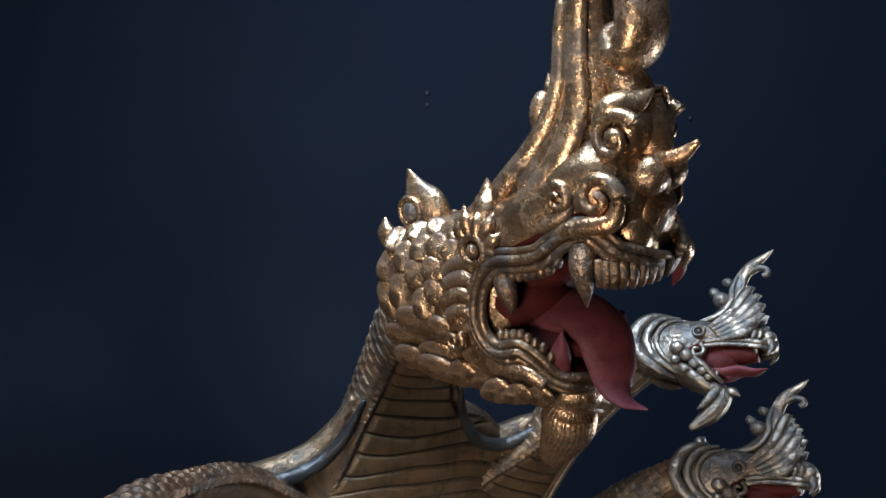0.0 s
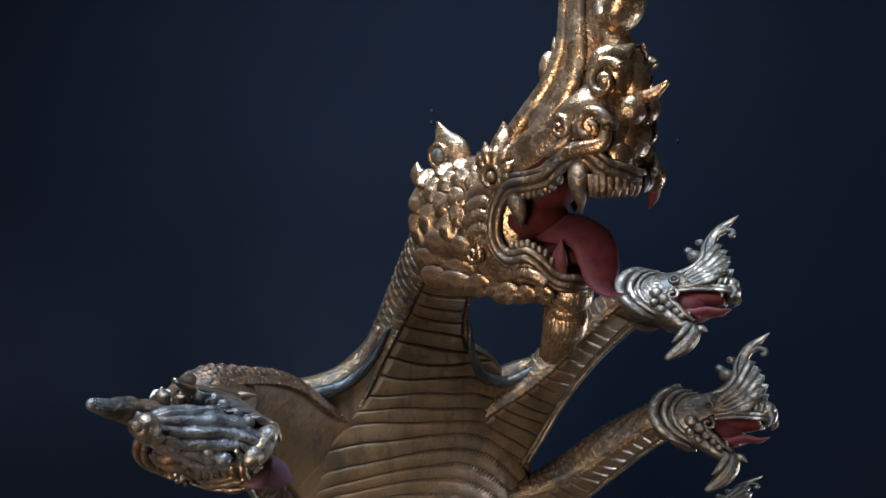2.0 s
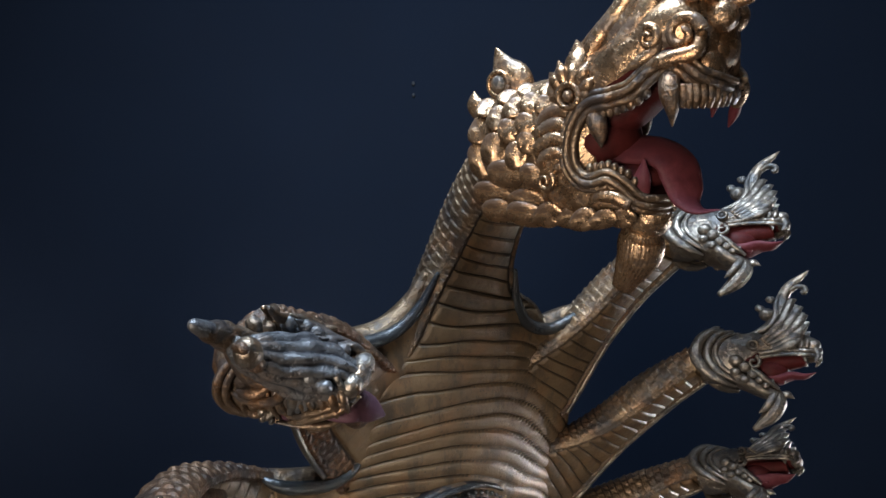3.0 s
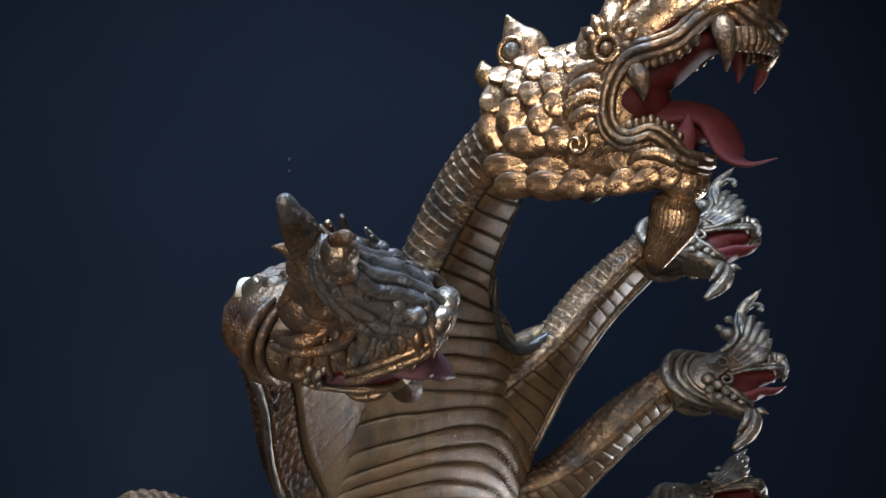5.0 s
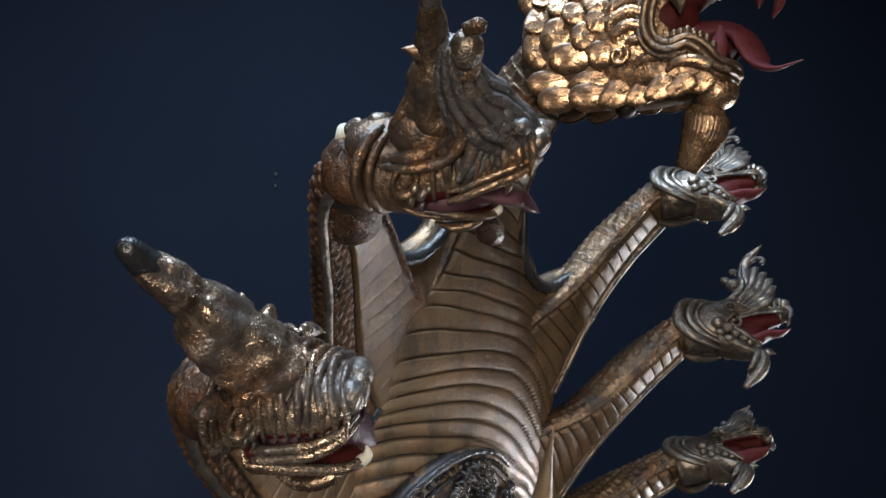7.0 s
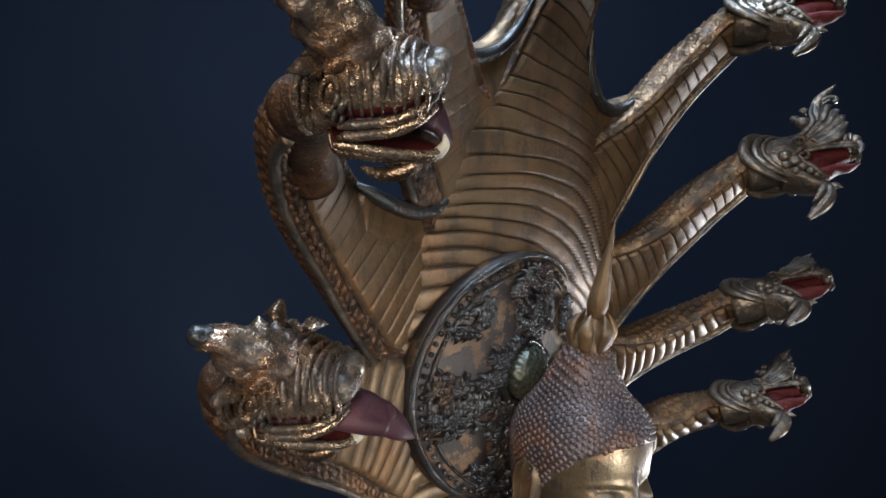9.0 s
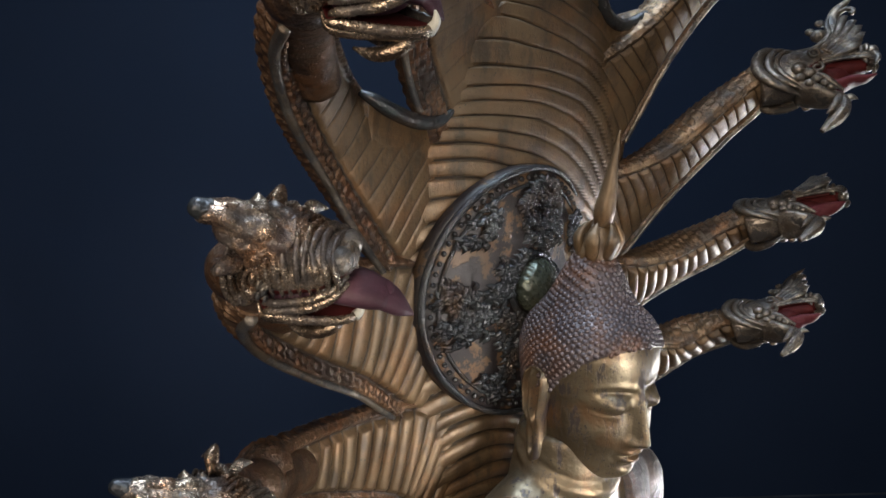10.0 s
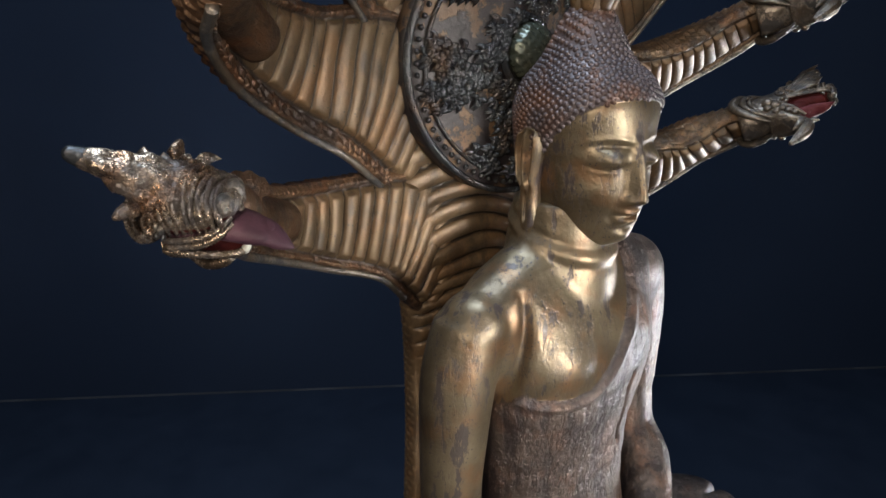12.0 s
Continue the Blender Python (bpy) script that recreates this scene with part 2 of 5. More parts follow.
def basis(origin, fwd, up):
    """A pose whose x runs along fwd and whose z runs roughly along up."""
    x = unit(fwd)
    z = unit(np.asarray(up, dtype=float) - x * (x @ np.asarray(up, dtype=float)))
    y = np.cross(z, x)
    m = np.eye(4)
    m[:3, 0], m[:3, 1], m[:3, 2], m[:3, 3] = x, y, z, origin
    return m

# ---- studio ----
def slab(name, corners, thick, material, label, category):
    """A flat slab: four corners of its seen face, thickness away from the statue."""
    c = [np.array(p, dtype=float) for p in corners]
    nrm = unit(np.cross(c[1] - c[0], c[3] - c[0]))
    mid = sum(c) / 4
    if nrm @ (np.array((0, 0, 1.2)) - mid) > 0:
        nrm = -nrm
    verts = c + [p + nrm * thick for p in c]
    faces = [(0, 1, 2, 3), (7, 6, 5, 4), (0, 4, 5, 1), (1, 5, 6, 2), (2, 6, 7, 3), (3, 7, 4, 0)]
    ob = mesh_object(name, verts, faces, material, smooth=False)
    return tagged(ob, label, category, kind="structure")


def room(along, out, z):
    """A point of the studio: metres along the backdrop, in front of it, and up."""
    n, a = np.array(WALL_N), np.array((WALL_N.y, -WALL_N.x, 0))
    return n * (WALL_D - out) + a * along + np.array((0, 0, z))


CEIL = 3.3
EDGE = 2.51
slab("wall_back", [room(-4, 0, FLOOR), room(4, 0, FLOOR), room(4, 0, EDGE), room(-4, 0, EDGE)], 0.1, BACKDROP, "plain dark navy studio backdrop wall", "wall")
slab("wall_back_upper", [room(-4, 0, EDGE), room(4, 0, EDGE), room(4, 0, CEIL), room(-4, 0, CEIL)], 0.1, PALE, "pale lavender wall above the navy backdrop", "wall")
# Strip painted pale for the light along the backdrop's lower edge.
slab("trim_seam", [room(-4, 0.004, FLOOR), room(4, 0.004, FLOOR), room(4, 0.004, FLOOR + 0.007), room(-4, 0.004, FLOOR + 0.007)], 0.003, SEAM, "thin edge where backdrop meets floor, painted pale for the light it catches", "trim")
for along, up in ((-0.205, 1.640), (0.610, 1.557), (-0.205, 1.602)):
    spot = ball(room(along, 0.002, up), (0.006, 0.006, 0.008), 8, 10)
    tagged(mesh_object("nail", *spot, SEAM), "tiny dark nail in the navy backdrop wall", "nail", "nails in the backdrop")
# Unseen walls and ceiling, added to enclose the set and tone the metal's reflections.
slab("wall_front", [room(-4, 5.5, FLOOR), room(4, 5.5, FLOOR), room(4, 5.5, CEIL), room(-4, 5.5, CEIL)], 0.1, PLASTER, "unseen grey wall added behind the camera", "wall")
slab("wall_left", [room(-4, 0, FLOOR), room(-4, 5.5, FLOOR), room(-4, 5.5, CEIL), room(-4, 0, CEIL)], 0.1, PLASTER, "unseen grey side wall added to close the studio", "wall")
slab("wall_right", [room(4, 0, FLOOR), room(4, 5.5, FLOOR), room(4, 5.5, CEIL), room(4, 0, CEIL)], 0.1, PLASTER, "unseen grey side wall added to close the studio", "wall")
slab("floor", [room(-4.1, -0.1, FLOOR), room(4.1, -0.1, FLOOR), room(4.1, 5.6, FLOOR), room(-4.1, 5.6, FLOOR)], 0.1, FLOORING, "dark blue studio floor meeting the backdrop", "floor")
slab("ceiling", [room(-4.1, -0.1, CEIL), room(4.1, -0.1, CEIL), room(4.1, 5.6, CEIL), room(-4.1, 5.6, CEIL)], 0.1, PLASTER, "unseen grey ceiling added to close the studio", "ceiling")


# ---- serpent hood: trunk and necks ----
def groove(phase, width=0.055):
    """Flat-backed ribs with a narrow cut between them, 0 to 1."""
    p = phase - np.floor(phase)
    d = np.minimum(p, 1 - p)
    return 0.86 * (1 - np.exp(-(d / width) ** 2)) + 0.14 * np.sin(np.pi * p) ** 0.8 + 0.34 * (p - 0.5)


def scale_relief(s, p):
    """Rows of small overlapping scales, 0 to 1, from two lengths in scale units."""
    row = np.floor(s)
    fb = p + 0.5 * (row % 2)
    fb = fb - np.floor(fb) - 0.5
    fa = s - row
    return np.clip(1 - (2 * fb) ** 2 - 0.6 * (1 - fa) ** 2, 0, 1) * (0.35 + 0.65 * fa)


def band(rows, spacing, rib, rim=0.005, n=220, front=48, back=34, wobble=0, tilt=0.0, scaly=0.0024, outer=0.0):
    """A flattened neck: ribbed belly in front, beaded rims, scaly back.
    rows: x, y, z, half width, depth behind, front normal (3), bulge, arc of the ribs, rim factor."""
    p = spline(rows, n)
    c, w, d, nr, bulge, arc, rimk = p[:, :3], p[:, 3], p[:, 4], unit(p[:, 5:8]), p[:, 8], p[:, 9], p[:, 10]
    t = unit(np.gradient(c, axis=0))
    nr = unit(nr - t * np.sum(nr * t, 1)[:, None])
    a = np.cross(t, nr)
    length = np.concatenate([[0], np.cumsum(np.linalg.norm(np.diff(c, axis=0), axis=1))])
    q = np.linspace(-1, 1, front)
    v = np.sign(q) * (1 - (1 - np.abs(q)) ** 1.35)
    edge = w[:, None] * (1 - np.abs(v))[None]
    side = w[:, None] * v[None]
    jitter = np.array([[noise.noise((s * 22, x * 14 + wobble, wobble * 3.1)) for x in side[i, ::6]] for i, s in enumerate(length)])
    jitter = np.array([np.interp(np.arange(front), np.arange(front)[::6], row) for row in jitter])
    phase = (length[:, None] + arc[:, None] * side ** 2 + tilt * side) / spacing + 0.30 * jitter
    hem = np.where((v < 0)[None], np.maximum(0.0105 * rimk, np.minimum(outer, 0.75 * w))[:, None], 0.0105 * rimk[:, None])  # width of the scaly edge
    inner = np.clip((edge - hem) / 0.006, 0, 1)
    h = bulge[:, None] * (1 - v[None] ** 2) + rib * np.interp(c[:, 2], (0.82, 0.90, 1.0, 1.25), (0.0, 1.9, 1.9, 1.0))[:, None] * (groove(phase) + np.interp(c[:, 2], (1.12, 1.34), (0.55, 0.05))[:, None] * np.sin(np.pi * (phase - np.floor(phase))) ** 0.8) * inner + 0.0012 * jitter
    bead = np.exp(-((edge - 0.0055) / 0.0036) ** 2)
    h = h + rim * rimk[:, None] * bead * (0.8 + 0.35 * scale_relief(length[:, None] / 0.007 + 0 * edge, edge / 0.02))
    if outer:
        h = h + np.where((v < 0)[None], 0.0030 * (edge < hem) * scale_relief(length[:, None] / 0.0085, edge / 0.0085) - 0.0050 * np.exp(-((edge - hem) / 0.0024) ** 2), 0)
    f = c[:, None] + a[:, None] * side[:, :, None] + nr[:, None] * h[:, :, None]
    th = np.linspace(0, np.pi, back + 2)[1:-1]
    ca = np.sign(np.cos(th)) * np.abs(np.cos(th)) ** 0.8
    girth = (th / np.pi)[None] * 2.6 * np.minimum(w, 0.07)[:, None]
    sc = scaly * scale_relief(length[:, None] / 0.0105, girth / 0.0100)
    deep = d[:, None] * (np.sin(th) ** 0.8)[None] + sc
    b = c[:, None] + a[:, None] * ((w[:, None] + sc) * ca[None])[:, :, None] - nr[:, None] * deep[:, :, None]
    rings = np.concatenate([f, b], 1)
    verts, faces = loft(rings)
    m = front + back
    belly = edge > hem
    slots = []
    for i in range(n - 1):
        for j in range(m):
            slots.append(0 if j < front - 1 and belly[i, j] and belly[i, j + 1] or rimk[i] < 0.3 else 1)
    slots += [1] * (2 * m)
    return verts, faces, slots


hood = tagged(new("serpent_hood"), "gilded carved wooden hood of nine rearing serpent heads", "carved hood")

Y = (0, -1, 0)
trunk_rows = [
    # x, y, z, half width, depth, normal, bulge, arc, rim
    (-0.005, 0.060, 0.20, 0.095, 0.05, *Y, 0.018, 1.2, 0),
    (-0.005, 0.055, 0.55, 0.095, 0.05, *Y, 0.018, 1.2, 0),
    (-0.002, 0.050, 0.75, 0.098, 0.05, *Y, 0.020, 1.6, 0),
    (-0.002, 0.045, 0.90, 0.112, 0.05, *Y, 0.024, 3.4, 0),
    (0.000, 0.045, 1.00, 0.145, 0.05, *Y, 0.034, 3.4, 0),
    (0.020, 0.042, 1.12, 0.178, 0.05, *Y, 0.042, 2.2, 0),
]
trunk_rows += [
    (0.034, 0.036, 1.23, 0.184, 0.05, *Y, 0.038, 1.7, 0),
    (0.048, 0.024, 1.33, 0.166, 0.05, *Y, 0.026, 1.7, 0),
    (0.046, 0.018, 1.41, 0.140, 0.05, *Y, 0.018, 1.5, 0),
    (0.044, 0.016, 1.455, 0.108, 0.06, *Y, 0.014, 1.0, 0.4),
    (0.040, 0.012, 1.50, 0.070, 0.066, *Y, 0.012, 0.6, 1),
    (0.044, 0.002, 1.55, 0.050, 0.064, 0, -0.98, -0.2, 0.010, 0.5, 1),
    (0.048, -0.024, 1.61, 0.043, 0.060, 0, -0.8, -0.6, 0.010, 0.5, 1),
    (0.047, -0.062, 1.66, 0.041, 0.052, 0.1, -0.6, -0.8, 0.010, 0.5, 1),
    (0.044, -0.100, 1.685, 0.040, 0.046, 0.15, -0.5, -0.9, 0.010, 0.5, 1),
]
v, f, s = band(trunk_rows, 0.0192, 0.0040, 0.005, 1500, 76, 90, 1, 0.30, 0.0018)
mesh_object("trunk", v, f, [BELLY, SCALY], hood, s, label="ribbed bronze-gold belly with dark scaly edges")

# each neck: rows of x, y, z, half width, depth, normal; the collar, the nose and the crest tip give a right head its pose
neck_table = {}
neck_table["l1"] = ([(-0.070, 0.045, 1.36, 0.075, 0.030, 0, -1, 0), (-0.112, 0.038, 1.415, 0.064, 0.030, 0, -1, -0.1), (-0.152, 0.010, 1.480, 0.048, 0.032, 0.1, -1, -0.2),
            (-0.194, -0.025, 1.522, 0.034, 0.022, 0.25, -0.9, -0.5), (-0.228, -0.062, 1.550, 0.028, 0.024, 0.4, -0.5, -0.8), (-0.244, -0.105, 1.562, 0.026, 0.026, 0.4, 0, -0.9)], None, None)
neck_table["l2"] = ([(-0.090, 0.050, 1.22, 0.085, 0.030, 0, -1, 0), (-0.162, 0.042, 1.272, 0.066, 0.030, 0, -1, 0), (-0.226, 0.032, 1.325, 0.046, 0.032, 0.1, -1, 0.1),
            (-0.272, 0.010, 1.368, 0.038, 0.032, 0.3, -0.9, -0.3), (-0.310, -0.030, 1.402, 0.030, 0.032, 0.5, -0.5, -0.8), (-0.336, -0.084, 1.414, 0.026, 0.028, 0.5, 0, -0.9)], None, None)
neck_table["l3"] = ([(-0.080, 0.050, 1.09, 0.090, 0.030, 0, -1, 0), (-0.165, 0.042, 1.135, 0.074, 0.030, 0, -1, 0), (-0.238, 0.036, 1.156, 0.054, 0.032, 0.1, -1, 0),
            (-0.298, 0.018, 1.182, 0.041, 0.032, 0.3, -0.9, -0.2), (-0.337, -0.012, 1.208, 0.031, 0.032, 0.6, -0.5, -0.5), (-0.353, -0.050, 1.225, 0.026, 0.028, 0.7, 0, -0.7)], None, None)
neck_table["l4"] = ([(-0.060, 0.050, 0.955, 0.080, 0.030, 0, -1, 0), (-0.138, 0.044, 0.997, 0.058, 0.030, 0, -1, 0), (-0.214, 0.040, 1.012, 0.043, 0.032, 0.1, -1, 0),
            (-0.280, 0.026, 1.028, 0.032, 0.032, 0.2, -0.95, 0), (-0.322, 0.000, 1.045, 0.029, 0.032, 0.6, -0.7, -0.3), (-0.346, -0.035, 1.062, 0.026, 0.028, 0.7, -0.2, -0.7)], None, None)
neck_table["r1"] = ([(0.120, 0.025, 1.32, 0.080, 0.035, 0, -1, -0.1), (0.174, 0.004, 1.386, 0.056, 0.035, 0, -1, -0.1), (0.206, -0.020, 1.437, 0.039, 0.040, -0.1, -0.9, -0.45),
            (0.239, -0.045, 1.491, 0.031, 0.040, -0.2, -0.8, -0.6), (0.262, -0.072, 1.535, 0.028, 0.032, -0.3, -0.6, -0.6), (0.276, -0.094, 1.563, 0.026, 0.028, -0.3, -0.5, -0.8)],
           (0.330, -0.184, 1.586), (0.392, -0.127, 1.656))
neck_table["r2"] = ([(0.140, 0.035, 1.19, 0.085, 0.035, 0, -1, -0.1), (0.206, 0.014, 1.228, 0.062, 0.035, 0, -1, -0.1), (0.262, -0.025, 1.282, 0.042, 0.040, -0.1, -0.9, -0.45),
            (0.297, -0.060, 1.333, 0.033, 0.040, -0.2, -0.8, -0.6), (0.326, -0.088, 1.372, 0.028, 0.032, -0.3, -0.6, -0.6), (0.343, -0.106, 1.394, 0.026, 0.028, -0.3, -0.5, -0.8)],
           (0.400, -0.204, 1.422), (0.448, -0.157, 1.505))
neck_table["r3"] = ([(0.130, 0.040, 1.08, 0.075, 0.035, 0, -1, -0.1), (0.220, 0.024, 1.106, 0.056, 0.035, 0, -1, -0.1), (0.268, 0.008, 1.122, 0.046, 0.040, -0.1, -0.9, -0.45),
            (0.319, -0.022, 1.147, 0.037, 0.040, -0.2, -0.8, -0.6), (0.358, -0.058, 1.180, 0.030, 0.032, -0.4, -0.6, -0.5), (0.385, -0.092, 1.208, 0.025, 0.028, -0.4, -0.5, -0.7)],
           (0.433, -0.182, 1.251), (0.497, -0.126, 1.269))
neck_table["r4"] = ([(0.100, 0.045, 0.95, 0.065, 0.035, 0, -1, -0.1), (0.200, 0.022, 0.986, 0.052, 0.035, 0, -1, -0.1), (0.284, -0.020, 1.014, 0.041, 0.040, -0.1, -0.9, -0.45),
            (0.312, -0.052, 1.038, 0.032, 0.040, -0.2, -0.8, -0.6), (0.330, -0.084, 1.062, 0.026, 0.028, -0.4, -0.6, -0.5), (0.340, -0.106, 1.077, 0.022, 0.025, -0.4, -0.5, -0.7)],
           (0.384, -0.186, 1.113), (0.435, -0.133, 1.140))
for i, (rows, nose, tip) in enumerate(neck_table.values()):
    rows = [(r[0], r[1] - ((0.022, 0.020, 0.008, 0, 0, 0)[k] if i == 0 else 0.012 if k < 2 and i < 4 else 0), *r[2:]) for k, r in enumerate(rows)]
    full = [(*r, 0.10 * r[3], 0.6, 1.0) for r in rows]
    v, f, s = band(full, 0.0165, (0.0004, 0.0012, 0.0026, 0.0030, 0.0030, 0.0030, 0.0030, 0.0030)[i], 0.0045, 380, 64 if i < 4 else 48, 56, 3 + i, outer=(0.032, 0.022, 0.018, 0, 0, 0, 0, 0)[i])
    # left necks take the red-brown coat that also carries their shade
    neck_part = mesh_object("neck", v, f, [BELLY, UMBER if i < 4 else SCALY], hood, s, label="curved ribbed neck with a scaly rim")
    # rim along the lower edge, in silver to stand in for its highlight
    p = spline(rows, 40)[4:]
    c, w, nr = p[:, :3], p[:, 3:4], unit(p[:, 5:8])
    t = unit(np.gradient(c, axis=0))
    nr = unit(nr - t * np.sum(nr * t, 1)[:, None])
    edge = c + np.cross(t, nr) * (w + 0.0005) * (-1 if i < 4 else 1) + nr * 0.003
    mesh_object("edge_rim", *tube(edge, np.linspace(0.0034, 0.0046, len(edge)), (0, 1, 0), 1.0, 90, 10), SILVER, neck_part, label="rim of the neck, silvered for the highlight along it")


# scaly webs that round off the notches beside the great neck
for path in ([(-0.190, -0.012, 1.528), (-0.150, 0.012, 1.500), (-0.105, 0.018, 1.486), (-0.060, 0.018, 1.488), (-0.030, 0.012, 1.512), (-0.010, 0.004, 1.550)],
             [(-0.212, 0.034, 1.362), (-0.201, 0.024, 1.355), (-0.184, 0.020, 1.346), (-0.150, 0.020, 1.336), (-0.122, 0.020, 1.337), (-0.098, 0.020, 1.352)],
             [(0.094, 0.000, 1.535), (0.100, 0.004, 1.495), (0.118, 0.004, 1.462), (0.150, 0.000, 1.448), (0.178, -0.012, 1.460), (0.198, -0.026, 1.476)]):
    low = 0.010 if path[2][2] > 1.40 else 0.030
    top = spline(path[1:-1], 40)
    sheet = np.stack([top + (0, 0.000, -0.002), top * (1, 0, 1) + (0.004, low, -0.045), top * (1, 0, 1) + (0.004, low + 0.008, -0.090), top * (1, 0, 1) + (0.004, low + 0.030, -0.090), top + (0, 0.030, -0.002)], 1)
    mesh_object("web", *loft(sheet), BELLY, hood, label="bronze-gold web between the necks")
    for k, (drop, back, r) in enumerate(((0.0, 0.0, 0.0075), (0.006, 0.022, 0.016))):
        pts = [(x, y + back, z - drop) for x, y, z in path]
        mesh_object("web_rim", *tube(pts, [r * 0.3, r * 0.8, r, r, r * 0.8, r * 0.3], (0, 1, 0), 1.0, 60, 12), HALO if k == 0 else SCALY, hood, label="dark worn rim of the notch beside the great neck")


# ---- side serpent heads ----
def body_rings(rows, m=28, square=0.8):
    """Rings across x from rows of x, half width, bottom, top."""
    p = spline(rows, 40)
    a = np.linspace(0, 2 * np.pi, m, endpoint=False)
    cy = np.sign(np.cos(a)) * np.abs(np.cos(a)) ** square
    cz = np.sign(np.sin(a)) * np.abs(np.sin(a)) ** square
    mid, half = (p[:, 3] + p[:, 2]) / 2, (p[:, 3] - p[:, 2]) / 2
    rings = np.stack([np.repeat(p[:, :1], m, 1), p[:, 1:2] * cy, mid[:, None] + half[:, None] * cz], -1)
    return rings


def red_slots(rings, where, after):
    """Slot 1 for the faces of a loft in front of x = after whose ring angle lies in the bottom (or top) part."""
    n, m = rings.shape[:2]
    out = []
    for i in range(n - 1):
        for j in range(m):
            ang = 2 * np.pi * (j + 0.5) / m
            lo = np.sin(ang) < -0.35 if where == "bottom" else np.sin(ang) > 0.55
            out.append(1 if lo and rings[i, 0, 0] > after else 0)
    return out + [0] * (2 * m)


def pad(slots, faces):
    return slots + [0] * (len(faces) - len(slots))


def flame(root, tip, bend, width, thick, side=(0, 1, 0), n=16):
    """A curved pointed leaf from root to tip."""
    root, tip, bend = (np.asarray(q, dtype=float) for q in (root, tip, bend))
    pts = [root, (root + tip) / 2 + bend * 0.9, tip * 0.8 + root * 0.2 + bend * 0.55, tip]
    return tube(pts, (width * 0.8, width, width * 0.5, width * 0.04), side, thick / width, n, 12)


def side_head(gilding):
    """A small open-mouthed head along x: a hooked crest over a fan of free prongs."""
    rings = body_rings([(-0.020, 0.026, -0.030, 0.024), (0.005, 0.028, -0.031, 0.028), (0.030, 0.028, -0.027, 0.031), (0.052, 0.025, -0.010, 0.031),
                        (0.075, 0.020, -0.001, 0.022), (0.098, 0.015, 0.000, 0.014), (0.114, 0.013, -0.001, 0.013), (0.122, 0.008, 0.000, 0.011)])
    v, f = loft(rings)
    v = v + 0.0014 * np.array([noise.noise_vector(Vector(p) * 110) for p in v])
    head = mesh_object("serpent_head", v, f, [gilding, LINING], hood, pad(red_slots(rings, "bottom", 0.036), f), label="small open-mouthed serpent head in worn silver-gold")

    def bit(name, piece, material=gilding, label=""):
        return mesh_object(name, *piece, material, head, label=label)

    for sy in (1, -1):
        # collar of nested crescents, hollow towards the muzzle
        for k, (dx, r, w) in enumerate(((-0.004, 1.0, 0.0066), (0.009, 0.94, 0.0042), (0.018, 0.86, 0.0030))):
            arc = [(0.016, 0.012, 0.036), (-0.002, 0.024, 0.030), (-0.015, 0.031, 0.014), (-0.018, 0.0325, -0.004), (-0.008, 0.030, -0.022), (0.010, 0.022, -0.034), (0.026, 0.012, -0.040)]
            bit("collar", tube([(x * r + dx, sy * (y * r + 0.001), z * r) for x, y, z in arc], (w * 0.4, w * 0.9, w * 1.15, w * 1.15, w, w * 0.8, w * 0.3), (0, 1, 0), 0.75, 50, 10), gilding, "smooth crescent collar" if k == 0 else "")
        # knobs from the cheek down the edge of the jaw
        for x, z, r in ((0.026, -0.010, 0.0092), (0.036, -0.018, 0.0084), (0.024, -0.024, 0.0064), (0.044, -0.027, 0.0068), (0.034, -0.034, 0.0060), (0.052, -0.034, 0.0058), (0.058, -0.041, 0.0050)):
            bit("cheek_knob", ball((x, sy * (0.0275 - 0.010 * max(0.0, x - 0.03) / 0.03), z), (r, r * 0.75, r * 0.85), 10, 14))
        # curl round the corner of the mouth, doubled lips
        bit("mouth_curl", spiral((0.047, sy * 0.0255, -0.013), 0.0080, 1.1, 0.0030, (0, sy, 0), 1.2, sy, n=26))
        for off, r in ((0.0, 0.0026), (0.0052, 0.0028)):
            lip = [(0.121, sy * 0.006, -0.004 + off), (0.110, sy * 0.0150, -0.004 + off), (0.090, sy * 0.0190, -0.003 + off), (0.070, sy * 0.0225, -0.004 + off), (0.054, sy * 0.0255, -0.007 + off)]
            bit("lip", tube(lip, [r] * 5, (0, 1, 0), 0.9, 50, 8))
        lip = [(0.044, sy * 0.026, -0.020), (0.053, sy * 0.024, -0.028), (0.062, sy * 0.019, -0.037), (0.072, sy * 0.010, -0.044)]
        bit("lower_lip", tube(lip, (0.0024, 0.0034, 0.0032, 0.0022), (0, 1, 0), 0.9, 36, 8))
        # eye: a sunken disc with its ring
        t = np.linspace(0, 2 * np.pi, 19)
        ex, ez, er = 0.048, 0.010, 0.0056
        bit("eye_ring", tube([(ex + er * math.cos(q), sy * 0.0275, ez + er * math.sin(q)) for q in t], [0.0021] * 19, (0, 1, 0), 1.0, 44, 8))
        bit("eye", ball((ex, sy * 0.0262, ez), (er * 0.72, 0.0034, er * 0.72), 10, 14), LACQUER)
        # snout: wrinkled, with a rolled nose
        for k in range(4):
            bit("snout_wrinkle", tube([(0.088 + 0.007 * k, sy * 0.0175, 0.004), (0.090 + 0.007 * k, sy * 0.0155, 0.013), (0.089 + 0.007 * k, sy * 0.006, 0.019)], (0.002, 0.0036, 0.002), n=14, m=8))
        bit("nostril", ball((0.117, sy * 0.0075, 0.010), (0.0085, 0.0070, 0.0075), 12, 16))
